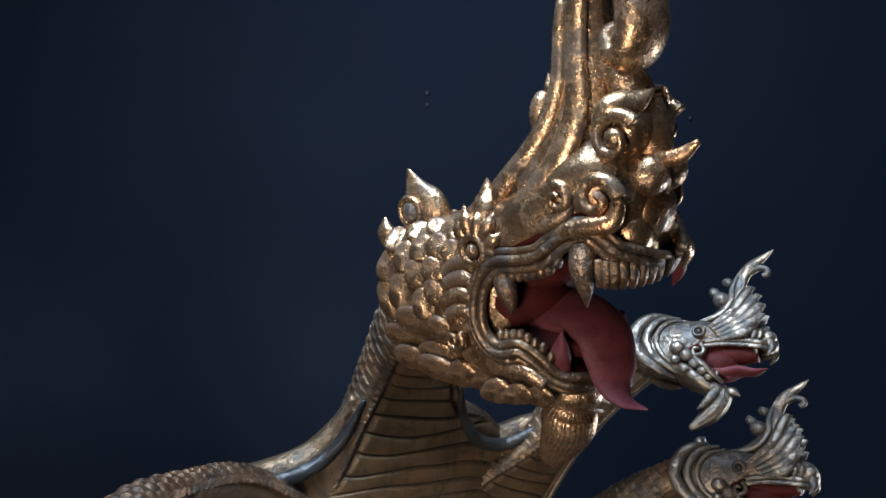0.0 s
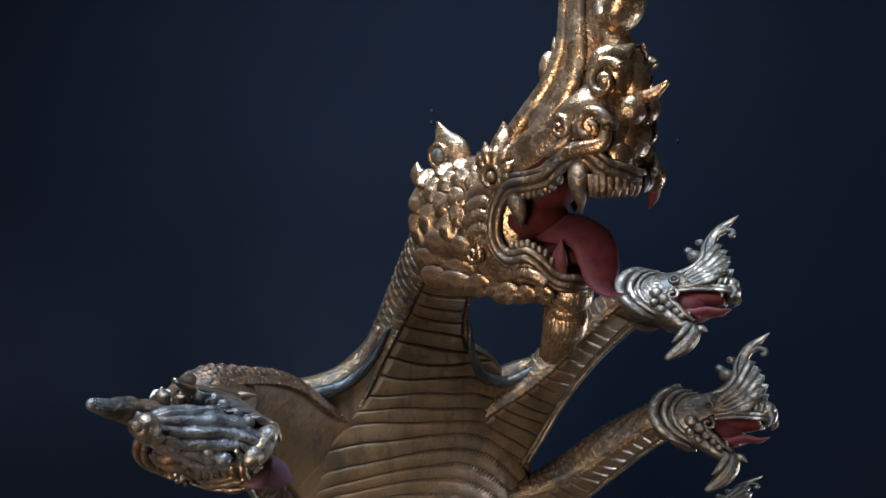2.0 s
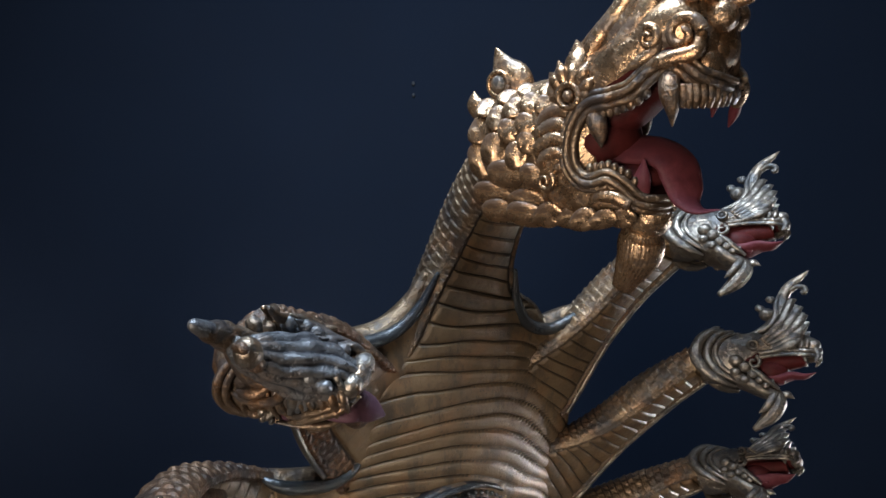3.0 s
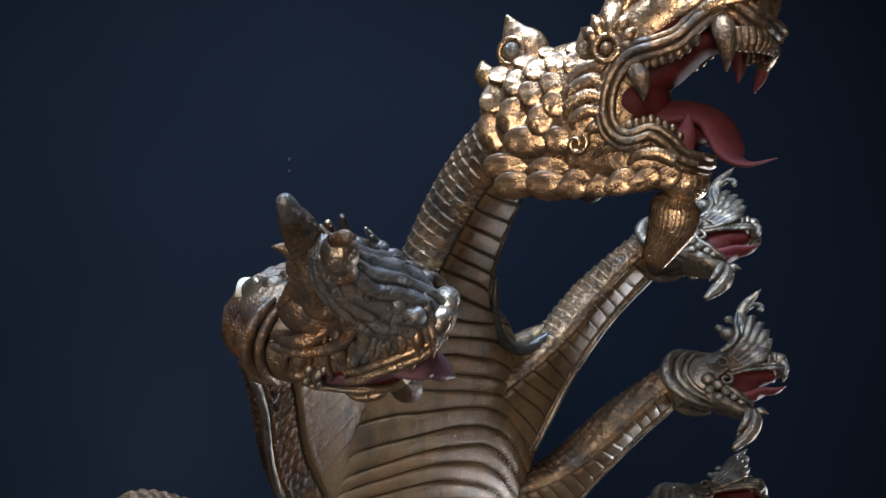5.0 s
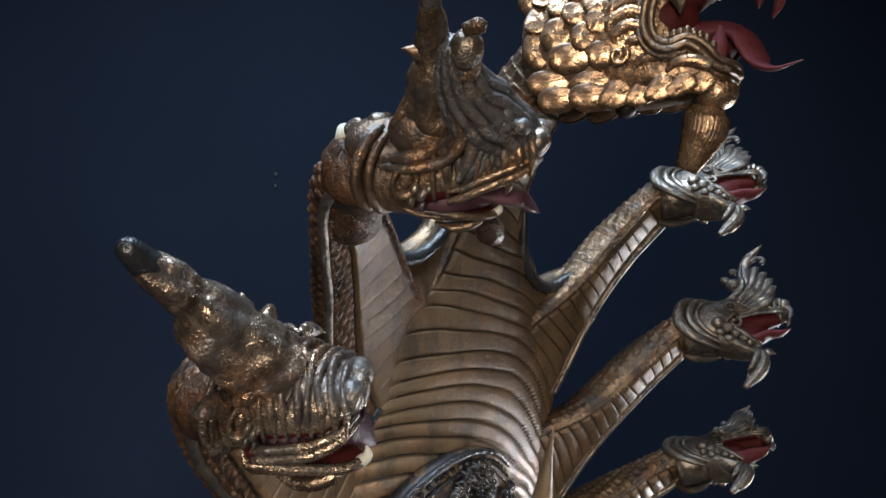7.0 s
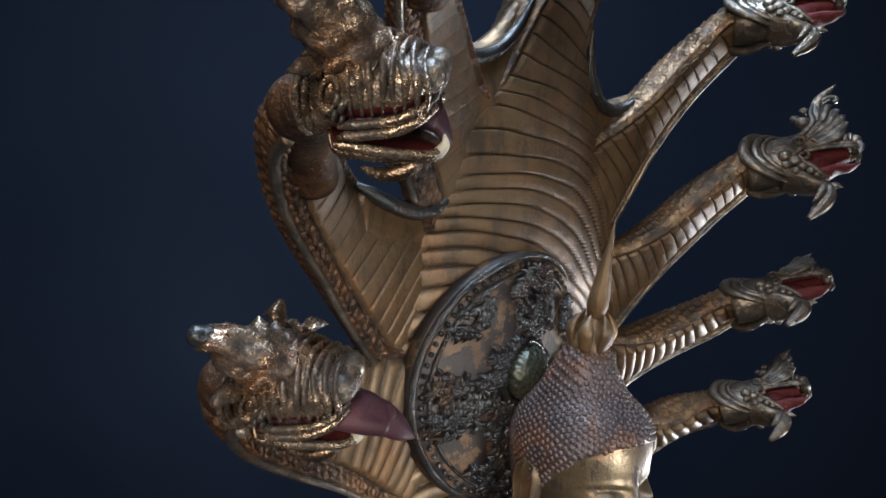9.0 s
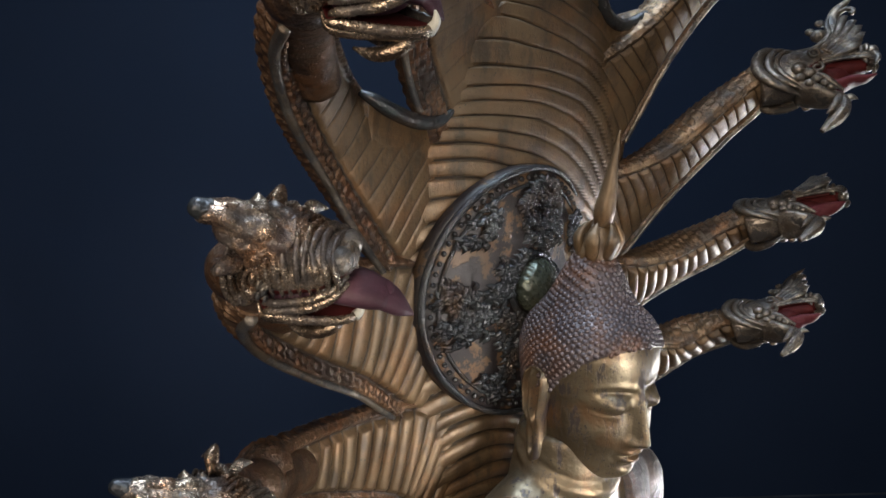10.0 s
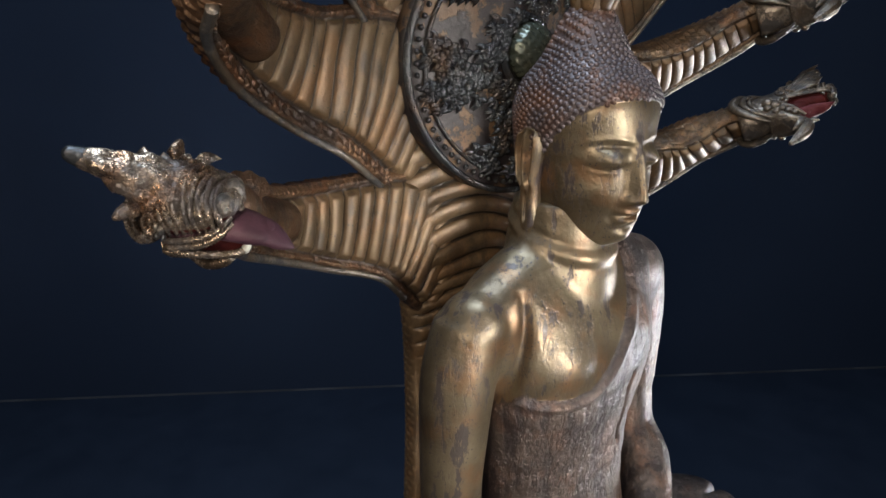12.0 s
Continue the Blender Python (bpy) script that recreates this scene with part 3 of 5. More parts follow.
        bit("nose_drop", tube([(0.119, sy * 0.008, 0.006), (0.121, sy * 0.0105, -0.004), (0.116, sy * 0.0115, -0.013)], (0.0048, 0.0040, 0.0010), n=14, m=10))
        # fan of prongs
        for k, (x, z) in enumerate(((0.104, 0.071), (0.111, 0.060), (0.115, 0.048), (0.115, 0.035), (0.109, 0.023))):
            root = (0.058 + 0.003 * k, sy * 0.0235, 0.016 - 0.0035 * k)
            mid = (0.5 * (root[0] + x) + 0.002, sy * (0.020 + 0.0012 * k), 0.5 * (root[2] + z) - 0.004)
            bit("fin_prong", tube([root, mid, (x - 0.008, sy * (0.013 + 0.0015 * k), z - 0.005), (x, sy * (0.011 + 0.0015 * k), z)], (0.0026, 0.0056, 0.0058, 0.0008), (0, 1, 0), 0.55, 30, 10))
    bit("snout", ball((0.118, 0, 0.004), (0.0085, 0.0110, 0.0090), 12, 16))
    bit("snout_top", ball((0.104, 0, 0.014), (0.020, 0.0125, 0.010), 14, 18))
    bit("collar_spike", flame((0.002, 0, 0.032), (0.006, 0, 0.046), (-0.004, 0, 0.001), 0.0085, 0.007))
    # lower jaw, dropping steeply, with a beard swept back under it
    rings = body_rings([(0.020, 0.025, -0.036, -0.014), (0.038, 0.024, -0.046, -0.024), (0.052, 0.019, -0.053, -0.034), (0.064, 0.013, -0.055, -0.041), (0.073, 0.006, -0.051, -0.043)])
    v, f = loft(rings)
    mesh_object("lower_jaw", v, f, [gilding, LINING], head, pad(red_slots(rings, "top", 0.030), f))
    bit("beard", tube([(0.070, 0, -0.046), (0.068, 0, -0.060), (0.058, 0, -0.076), (0.037, 0, -0.093)], (0.0060, 0.0100, 0.0090, 0.0030), (0, 1, 0), 1.0, 30, 30, 9, 0.22), gilding, "fluted beard swept back under the chin")
    for sy in (1, -1):
        bit("beard_tuft", tube([(0.066, sy * 0.007, -0.048), (0.062, sy * 0.011, -0.058), (0.054, sy * 0.011, -0.068), (0.046, sy * 0.009, -0.074)], (0.0040, 0.0050, 0.0040, 0.0008), n=20, m=10))
    bit("chin_spike", flame((0.072, 0, -0.050), (0.088, 0, -0.055), (0, 0, 0.003), 0.0050, 0.004))
    bit("throat", ball((0.062, 0, -0.018), (0.024, 0.019, 0.017)), LINING, "dull red mouth lining")
    bit("palate", tube([(0.050, 0, -0.008), (0.080, 0, -0.008), (0.106, 0, -0.006)], (0.014, 0.012, 0.008), (0, 1, 0), 1.3, 20, 14), LINING)
    bit("tongue", tube([(0.050, 0, -0.026), (0.070, 0.001, -0.030), (0.088, 0.0, -0.026), (0.103, -0.002, -0.028), (0.116, -0.003, -0.024)], (0.014, 0.016, 0.012, 0.008, 0.001), (0, 0, 1), 0.42, 30, 12), RED, "dull red curling tongue")
    bit("tongue_fork", flame((0.074, -0.004, -0.036), (0.075, -0.006, -0.014), (0.003, 0, 0), 0.006, 0.003), RED)
    for x, y, z, dz, r in ((0.104, 0.013, -0.003, -0.009, 0.0030), (0.104, -0.013, -0.003, -0.009, 0.0030), (0.064, 0.012, -0.040, 0.012, 0.003), (0.064, -0.012, -0.040, 0.012, 0.003)):
        bit("fang", tube([(x, y, z), (x + 0.002, y, z + dz * 0.6), (x + 0.001, y, z + dz)], (r, r * 0.7, 0.0004), n=8, m=8))
    bit("crest", tube([(0.016, 0, 0.028), (0.048, 0, 0.030), (0.070, 0, 0.044), (0.083, 0, 0.064), (0.086, 0, 0.086), (0.096, 0, 0.106), (0.110, 0, 0.119), (0.122, 0, 0.130)], (0.004, 0.0085, 0.0100, 0.0092, 0.0076, 0.0070, 0.0046, 0.0005), (0, 1, 0), 0.62, 70, 24), gilding, "thin S-shaped crest with a hooked tip")
    for sy in (1, -1):
        bit("crest_strand", tube([(0.046, sy * 0.012, 0.030), (0.066, sy * 0.009, 0.040), (0.077, sy * 0.006, 0.058), (0.079, sy * 0.004, 0.080), (0.088, sy * 0.002, 0.106)], (0.0020, 0.0042, 0.0042, 0.0034, 0.0006), (0, 1, 0), 0.8, 40, 9))
    bit("crest_hook", tube([(0.096, 0, 0.099), (0.106, 0, 0.105), (0.114, 0, 0.103), (0.115, 0, 0.097), (0.110, 0, 0.094)], (0.0034, 0.0038, 0.0038, 0.0036, 0.0030), (0, 1, 0), 1.0, 34, 12))
    bit("crest_bead", ball((0.066, 0, 0.064), (0.0100, 0.0090, 0.0100), 14, 18))
    bit("bead_curl", spiral((0.066, 0, 0.064), 0.0110, 0.8, 0.0030, (0, 1, 0), 4.2, -1, n=24))
    spikes = (((0.062, 0, 0.070), (0.056, 0, 0.082)), ((0.076, 0, 0.084), (0.070, 0, 0.094)))
    for root, tip in spikes:
        bit("crest_spike", flame(root, tip, (-0.002, 0, 0), 0.006, 0.005))
    return head


def cone_head(gilding, short=True):
    """A blunt wrinkled head along x with its jaws nearly shut on a broad tongue; its crest is added where it stands."""
    def drawn(piece, upper=True):
        """The back of the head drawn up short and bent down towards the neck; the snout stops short of the jaw."""
        v = np.array(piece[0], dtype=float)
        if upper and short:
            v[:, 0] -= 0.26 * np.clip(v[:, 0] - 0.064, 0, None)
        elif upper:  # a long snout, tilted up
            v[:, 2] += 0.30 * np.clip(v[:, 0] - 0.055, 0, None)
        elif not short:  # and a short jaw under it
            v[:, 0] -= 0.20 * np.clip(v[:, 0] - 0.070, 0, None)
            v[:, 2] = 0.66 * v[:, 2] + 0.000
        back = np.clip(0.064 - v[:, 0], 0, None)
        v[:, 0] += (0.62 if short else 0.40) * back
        v[:, 2] -= (0.12 if short else 0.05) * back
        return v, piece[1]

    rings = body_rings([(-0.016, 0.014, -0.026, -0.002), (0.000, 0.021, -0.032, 0.004), (0.026, 0.0250, -0.032, 0.009), (0.052, 0.0255, -0.030, 0.011), (0.078, 0.0235, -0.025, 0.013),
                        (0.098, 0.0215, -0.019, 0.013), (0.112, 0.0180, -0.011, 0.010), (0.1205, 0.0100, -0.006, 0.006)], 40)
    v, f = drawn(loft(rings))
    v = v + 0.0022 * np.array([noise.noise_vector(Vector(p) * 75) for p in v])
    head = mesh_object("serpent_head", v, f, [gilding, LINING], hood, pad(red_slots(rings, "bottom", 0.052), f), label="blunt wrinkled serpent head in worn brown and blue-grey gilding")

    def bit(name, piece, material=gilding, label=""):
        return mesh_object(name, *drawn(piece, name not in ("lower_lip", "tip_fang", "tongue", "tongue_curl", "beard_tuft")), material, head, label=label)

    rng = random.Random(41)
    # wrinkles arched over the snout, uneven and leaning back
    for k in range(8):
        x, r = 0.113 - 0.0072 * k, 0.0172 + 0.0009 * k
        top, w = 0.0105 + 0.0008 * min(k, 4) + rng.uniform(-0.001, 0.001), rng.uniform(0.0030, 0.0044)
        arch = [(x + 0.004, -r, -0.012 - 0.0012 * k), (x + 0.001, -r * 1.08, 0.002), (x - 0.004, -r * 0.66, top - 0.002), (x - 0.006, 0, top + 0.001), (x - 0.004, r * 0.66, top - 0.002), (x + 0.001, r * 1.08, 0.002), (x + 0.004, r, -0.012 - 0.0012 * k)]
        bit("snout_fold", tube([(a + rng.uniform(-0.0014, 0.0014), b, c) for a, b, c in arch], (0.0014, w, w * 0.9, w * 1.15, w * 0.9, w, 0.0014), (1, 0, 0), 0.75, 48, 10))
    for sy in (1, -1):
        bit("nostril", ball((0.1140, sy * 0.0085, 0.004), (0.0095, 0.0088, 0.0085), 14, 18), SILVER)
        bit("nostril_curl", spiral((0.117, sy * 0.0120, 0.003), 0.0056, 0.9, 0.0020, (0.3, sy, 0), 1.0, sy, n=22))
        # eye in its ring, and a silvery knot of curls at the corner of the mouth
        t = np.linspace(0, 2 * np.pi, 19)
        bit("eye_ring", tube([(0.040 + 0.0105 * math.cos(q), sy * (0.0262 - 0.0014 * math.cos(q)), -0.006 + 0.0090 * math.sin(q)) for q in t], [0.0030] * 19, (0, 1, 0), 1.0, 44, 8))
        bit("eye", ball((0.040, sy * 0.0246, -0.006), (0.0075, 0.0036, 0.0062), 10, 14))
        for x, z, r in ((0.050, -0.010, 0.0052), (0.057, -0.014, 0.0056), (0.048, -0.018, 0.0046), (0.062, -0.012, 0.0040), (0.058, -0.021, 0.0038)):
            bit("curl_knob", ball((x, sy * (0.0250 - 0.05 * (x - 0.055)), z), (r, r * 0.75, r * 0.75), 10, 14), SILVER)
        # brow: a thick fold from the eye to the crest
        bit("brow", tube([(0.024, sy * 0.0255, 0.006), (0.040, sy * 0.0265, 0.008), (0.056, sy * 0.0240, 0.010), (0.070, sy * 0.0170, 0.014)], (0.0020, 0.0048, 0.0050, 0.0020), (0, 1, 0), 0.85, 34, 10))
        # lips: the upper one doubled and wavy
        for off, r in ((0.0, 0.0030), (0.0060, 0.0026)):
            lip = [(0.1195, sy * 0.007, -0.012 + off), (0.112, sy * 0.0170, -0.017 + off), (0.098, sy * 0.0220, -0.023 + off), (0.082, sy * 0.0240, -0.027 + off), (0.066, sy * 0.0250, -0.030 + off), (0.052, sy * 0.0245, -0.031 + off)]
            if not short:
                lip = [(0.1195, sy * 0.007, -0.006 + off), (0.112, sy * 0.0170, -0.010 + off), (0.100, sy * 0.0220, -0.013 + off), (0.090, sy * 0.0240, -0.016 + off), (0.082, sy * 0.0248, -0.019 + off), (0.074, sy * 0.0245, -0.021 + off)]
            bit("lip", tube(lip, (r, r, r * 1.1, r, r, r * 0.5), (0, 1, 0), 0.9, 50, 8))
        lip = [(0.046, sy * 0.0235, -0.035), (0.060, sy * 0.0225, -0.037), (0.082, sy * 0.0180, -0.0385), (0.102, sy * 0.0110, -0.0390), (0.111, sy * 0.003, -0.0385)]
        bit("lower_lip", tube(lip if short else lip[1:], (0.0014, 0.0030, 0.0032, 0.0030, 0.0026)[:5 if short else 4], (0, 1, 0), 0.9, 44, 8))
        # nested crescents round the nape and a loose flap behind the eye
        for dx, r, w in ((0.000, 0.86, 0.0048), (0.012, 0.88, 0.0036)):
            arc = [(0.010, 0.010, 0.022), (0.000, 0.022, 0.014), (-0.006, 0.0285, 0.000), (-0.004, 0.0285, -0.016), (0.006, 0.024, -0.030), (0.018, 0.012, -0.036)]
            bit("collar", tube([(x + dx, sy * y * r, z * r) for x, y, z in arc], (w * 0.4, w, w * 1.15, w * 1.1, w * 0.9, w * 0.3), (0, 1, 0), 0.75, 46, 10))
        if short:
            bit("ear_flap", flame((0.030, sy * 0.026, 0.006), (-0.010, sy * 0.036, 0.010), (0.004, sy * 0.006, 0.006), 0.0095, 0.0045, (0, 0, 1)))
        bit("fang", tube([(0.104, sy * 0.0155, -0.012), (0.106, sy * 0.0160, -0.019), (0.105, sy * 0.0155, -0.024)], (0.0028, 0.0020, 0.0004), n=8, m=8))
        bit("beard_tuft", tube([(0.100, sy * 0.006, -0.046), (0.092, sy * 0.009, -0.052), (0.080, sy * 0.010, -0.056), (0.068, sy * 0.009, -0.055)], (0.0034, 0.0046, 0.0040, 0.0008), n=20, m=10))
    bit("ear_fin", flame((0.062, 0.018, 0.002), (0.079, 0.044, -0.001), (-0.004, 0.003, 0.003), 0.0060, 0.0045, (1, 0, 0)))
    bit("snout_tip", ball((0.1165, 0, 0.001), (0.0075, 0.0120, 0.0100), 12, 18))
    # slim lower jaw with one pale fang at its tip
    rings = body_rings([(0.034, 0.018, -0.040, -0.028), (0.044, 0.0215, -0.044, -0.034), (0.062, 0.0205, -0.049, -0.037), (0.088, 0.0150, -0.048, -0.038), (0.105, 0.0085, -0.046, -0.039), (0.112, 0.0030, -0.043, -0.039)])
    v, f = drawn(loft(rings), False)
    mesh_object("lower_jaw", v, f, [gilding, LINING], head, pad(red_slots(rings, "top", 0.030), f))
    bit("tip_fang", tube([(0.109, -0.003, -0.040), (0.112, -0.004, -0.034), (0.111, -0.004, -0.028)], (0.0034, 0.0026, 0.0006), n=14, m=10), WHITISH, "chipped pale fang")
    bit("throat", ball((0.070, 0, -0.026), (0.038, 0.0195, 0.0115), 18, 24), PLUM, "dark plum mouth lining")
    bit("tongue", tube([(0.060, 0, -0.022), (0.090, 0, -0.020), (0.114, 0.001, -0.021), (0.124, 0.004, -0.025), (0.133, 0.006, -0.032), (0.142, 0.008, -0.039)], (0.016, 0.0165, 0.0150, 0.0125, 0.0090, 0.0012), (0, 0, 1), 0.56, 50, 18), PLUM, "broad plum-red tongue reaching past the jaw")
    bit("tongue_curl", ball((0.122, 0.004, -0.021), (0.0080, 0.0090, 0.0042), 12, 16), PLUM)
    return head


def cone_crest(head, tip, gilding, girth=1.0):
    """The wrinkled cone swept back from the snout to a smooth dark tip, with a few spikes along its top."""
    tip = np.array(tip)
    root, rise = np.array((0.088, -0.001, -0.002)), np.array((0.064, -0.004, 0.001)) if girth == 1 else np.array((0.060, -0.008, 0.022))
    way = [root, rise, rise + (tip - rise) * 0.36 + (0, 0, 0.001), rise + (tip - rise) * 0.70 + (0, 0, 0.003), rise + (tip - rise) * 0.88, tip]
    v, f = tube(way, [girth * r for r in (0.0130, 0.0215, 0.0170, 0.0100, 0.0070, 0.0040)], (0, 1, 0), 0.98, 130, 84, 5, 0.10, 5.0)
    v = np.array(v)
    along = np.repeat(np.linspace(0, 1, 130), 84)[:len(v)]
    along = np.concatenate([along, np.full(len(v) - len(along), 1.0)])
    axis = spline(way, 130)[np.minimum((along * 129).astype(int), 129)][:, :3]
    out = unit(v - axis + 1e-9)
    fold = np.array([noise.noise(Vector((p[0] * 42 + p[1] * 30, p[1] * 42, p[2] * 88))) + 0.45 * noise.noise(Vector(p) * 130) for p in v])
    v = v + out * (0.0038 * girth * fold * np.clip((0.90 - along) / 0.25, 0.10, 1))[:, None]
    mesh_object("crest", v, f, gilding, head, label="wrinkled cone-shaped crest swept back to a dark tip")
    mesh_object("crest_tip", *tube([rise + (tip - rise) * q + (0, 0, o) for q, o in ((0.84, 0.001), (0.93, 0.0), (1.02, 0.0), (1.05, 0.0))], [girth * r for r in (0.0072, 0.0064, 0.0046, 0.0010)], (0, 1, 0), 1.0, 24, 18), HALO if girth == 1 else SLATE, head, label="smooth tip of the crest")
    for q, h, w in ((0.30, 0.010, 0.0058), (0.12, 0.009, 0.0056)):
        base = rise + (tip - rise) * q + (0, 0.011 * (1 - q), 0.011 * (1 - 0.5 * q))
        mesh_object("crest_spike", *flame(base, base + (-0.004, 0.006, h), (-0.001, 0, 0), w, w * 0.8), gilding, head)


def maned(head):
    """What sets the top left head apart: a round hollow cheek with a raised rim, swept strands, a bulb on the crest and
    a pale painted highlight on the nape.
    """
    def bit(name, piece, material=BRONZE, label=""):
        return mesh_object(name, *piece, material, head, label=label)

    rng = random.Random(8)
    for sy in (1, -1):
        lean = -0.026 if sy < 0 else -0.012
        bit("cheek_disc", ball((0.054, sy * 0.0165, 0.018), (0.019, 0.0088, 0.015), 16, 28), BRONZE, "round smooth cheek")
        rim = [(0.034, sy * 0.0240, -0.002), (0.044, sy * 0.0272, 0.000), (0.056, sy * 0.0285, 0.003), (0.071, sy * 0.0275, 0.011), (0.0765, sy * 0.0265, 0.024), (0.072, sy * 0.0230 + 0.3 * lean, 0.038), (0.064, sy * 0.0140 + 0.8 * lean, 0.052), (0.062, sy * 0.0120 + 1.2 * lean, 0.068)]
        bit("volute", tube(rim, (0.0016, 0.0030, 0.0032, 0.0034, 0.0036, 0.0036, 0.0034, 0.0014), (0, 1, 0), 1.0, 90, 10), BRONZE, "raised rim sweeping up from the cheek")
        fold = [(0.038, sy * 0.0200, 0.020), (0.046, sy * 0.0200, 0.036), (0.053, sy * 0.0150 + 0.4 * lean, 0.046), (0.054, sy * 0.0120 + 0.8 * lean, 0.060)]
        bit("volute_fold", tube(fold, (0.0020, 0.0044, 0.0044, 0.0016), (0, 1, 0), 1.0, 30, 10))
        for k in range(9):
            a = k / 8
            root = (0.078 + 0.040 * a, sy * (0.0265 - 0.012 * a), -0.002 + 0.022 * a)
            mid = (0.083 + 0.026 * a, sy * (0.0250 - 0.011 * a), 0.018 + 0.012 * a)
            end = (0.074 + 0.026 * a + rng.uniform(-0.002, 0.002), sy * (0.0110 - 0.008 * a) + 0.7 * lean * (1 - a), 0.058 - 0.020 * a + rng.uniform(-0.003, 0.003))
            bit("mane_strand", tube([root, mid, [0.45 * p + 0.55 * q + o for p, q, o in zip(mid, end, (0.001, 0.002 * sy, 0.0))], end], (0.0020, 0.0044, 0.0040, 0.0010), (0, 1, 0), 0.7, 26, 9), SLATE if k % 4 else SILVER)
        for x, z, h in ((0.068, 0.040, 0.012), (0.078, 0.042, 0.010), (0.087, 0.039, 0.009), (0.096, 0.034, 0.008), (0.104, 0.031, 0.006)):
            bit("mane_tuft", flame((x, sy * 0.009 + 0.35 * lean, z), (x - 0.006 + rng.uniform(-0.003, 0.003), sy * 0.011 + 0.5 * lean, z + h), (0.003, sy * 0.002, 0), 0.0062, 0.005), SLATE)
    # solid twisted mane under the strands, from the snout up to the crest
    v, f = tube([(0.114, -0.001, 0.012), (0.100, -0.005, 0.022), (0.086, -0.012, 0.032), (0.075, -0.022, 0.046), (0.068, -0.032, 0.060), (0.064, -0.040, 0.074)], (0.0120, 0.0180, 0.0200, 0.0170, 0.0120, 0.0060), (0, 1, 0), 1.0, 80, 90, 13, 0.13, 1.6)
    v = v + 0.0022 * np.array([noise.noise_vector(Vector(p) * 85) for p in v])
    bit("mane", (v, f), SLATE, "blue-grey twisted mane")
    bit("nape_dome", ball((0.034, 0.004, 0.000), (0.026, 0.024, 0.016), 18, 26), BRONZE)
    bit("crest_bulb", ball((0.072, -0.040, 0.072), (0.0085, 0.0085, 0.0105), 14, 18), SILVER, "smooth bulb on the crest")
    bit("bulb_curl", tube([(0.064, -0.036, 0.060), (0.070, -0.037, 0.058), (0.076, -0.039, 0.062), (0.078, -0.042, 0.070)], (0.0030, 0.0046, 0.0046, 0.0014), n=20, m=10))
    bit("crest_spike", flame((0.054, -0.032, 0.060), (0.040, -0.036, 0.066), (0.002, 0, 0.002), 0.0044, 0.004))
    bit("crest_spike", flame((0.070, -0.046, 0.082), (0.080, -0.049, 0.088), (0.002, 0, 0.001), 0.0040, 0.003))
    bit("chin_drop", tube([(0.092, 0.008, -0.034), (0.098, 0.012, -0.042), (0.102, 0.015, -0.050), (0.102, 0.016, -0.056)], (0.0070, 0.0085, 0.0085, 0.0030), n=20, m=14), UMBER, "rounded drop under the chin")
    # The largest lump is painted pale to stand in for the nape's bright highlight.
    for c, r in (((0.008, 0.019, -0.008), (0.0105, 0.0115, 0.0105)), ((0.014, 0.010, 0.002), (0.0085, 0.0085, 0.0080)), ((0.026, 0.006, 0.010), (0.0070, 0.0080, 0.0070))):
        v, f = ball(c, r, 24, 30)
        v = v + 0.36 * r[0] * np.array([noise.noise_vector(Vector(p) * 95) for p in v])
        bit("worn_patch" if r[0] > 0.01 else "nape_knob", (v, f), WHITISH if r[0] > 0.01 else SILVER, "pale patch on the nape, a painted highlight" if r[0] > 0.01 else "")


def copy_part(ob, parent, m):
    twin = ob.copy()
    scene.collection.objects.link(twin)
    twin.parent = parent
    twin.matrix_basis = m
    for child in ob.children:
        copy_part(child, twin, child.matrix_basis.copy())
    return twin


# the four left heads: tip of the lower jaw, way it faces, its up, and the crest's tip in the head
turned_heads = {0: ((-0.215, -0.185, 1.515), (0.58, -0.80, -0.15), (-0.262, -0.358, 0.896), 1.06, (0.052, -0.051, 0.099)),
                1: ((-0.324, -0.175, 1.395), (0.58, -0.80, -0.15), (-0.262, -0.358, 0.896), 1.06, (0.014, -0.040, 0.080)),
                2: ((-0.358, -0.153, 1.228), (0.58, -0.80, -0.15), (-0.262, -0.358, 0.896), 1.00, (0.026, -0.028, 0.036)),
                3: ((-0.390, -0.109, 1.059), (0.58, -0.80, -0.15), (-0.262, -0.358, 0.896), 0.88, (0.0085, -0.026, 0.0385))}
templates = {"fan": side_head(SILVER), "cone": cone_head(ASHEN), "long": cone_head(BRONZE, False)}
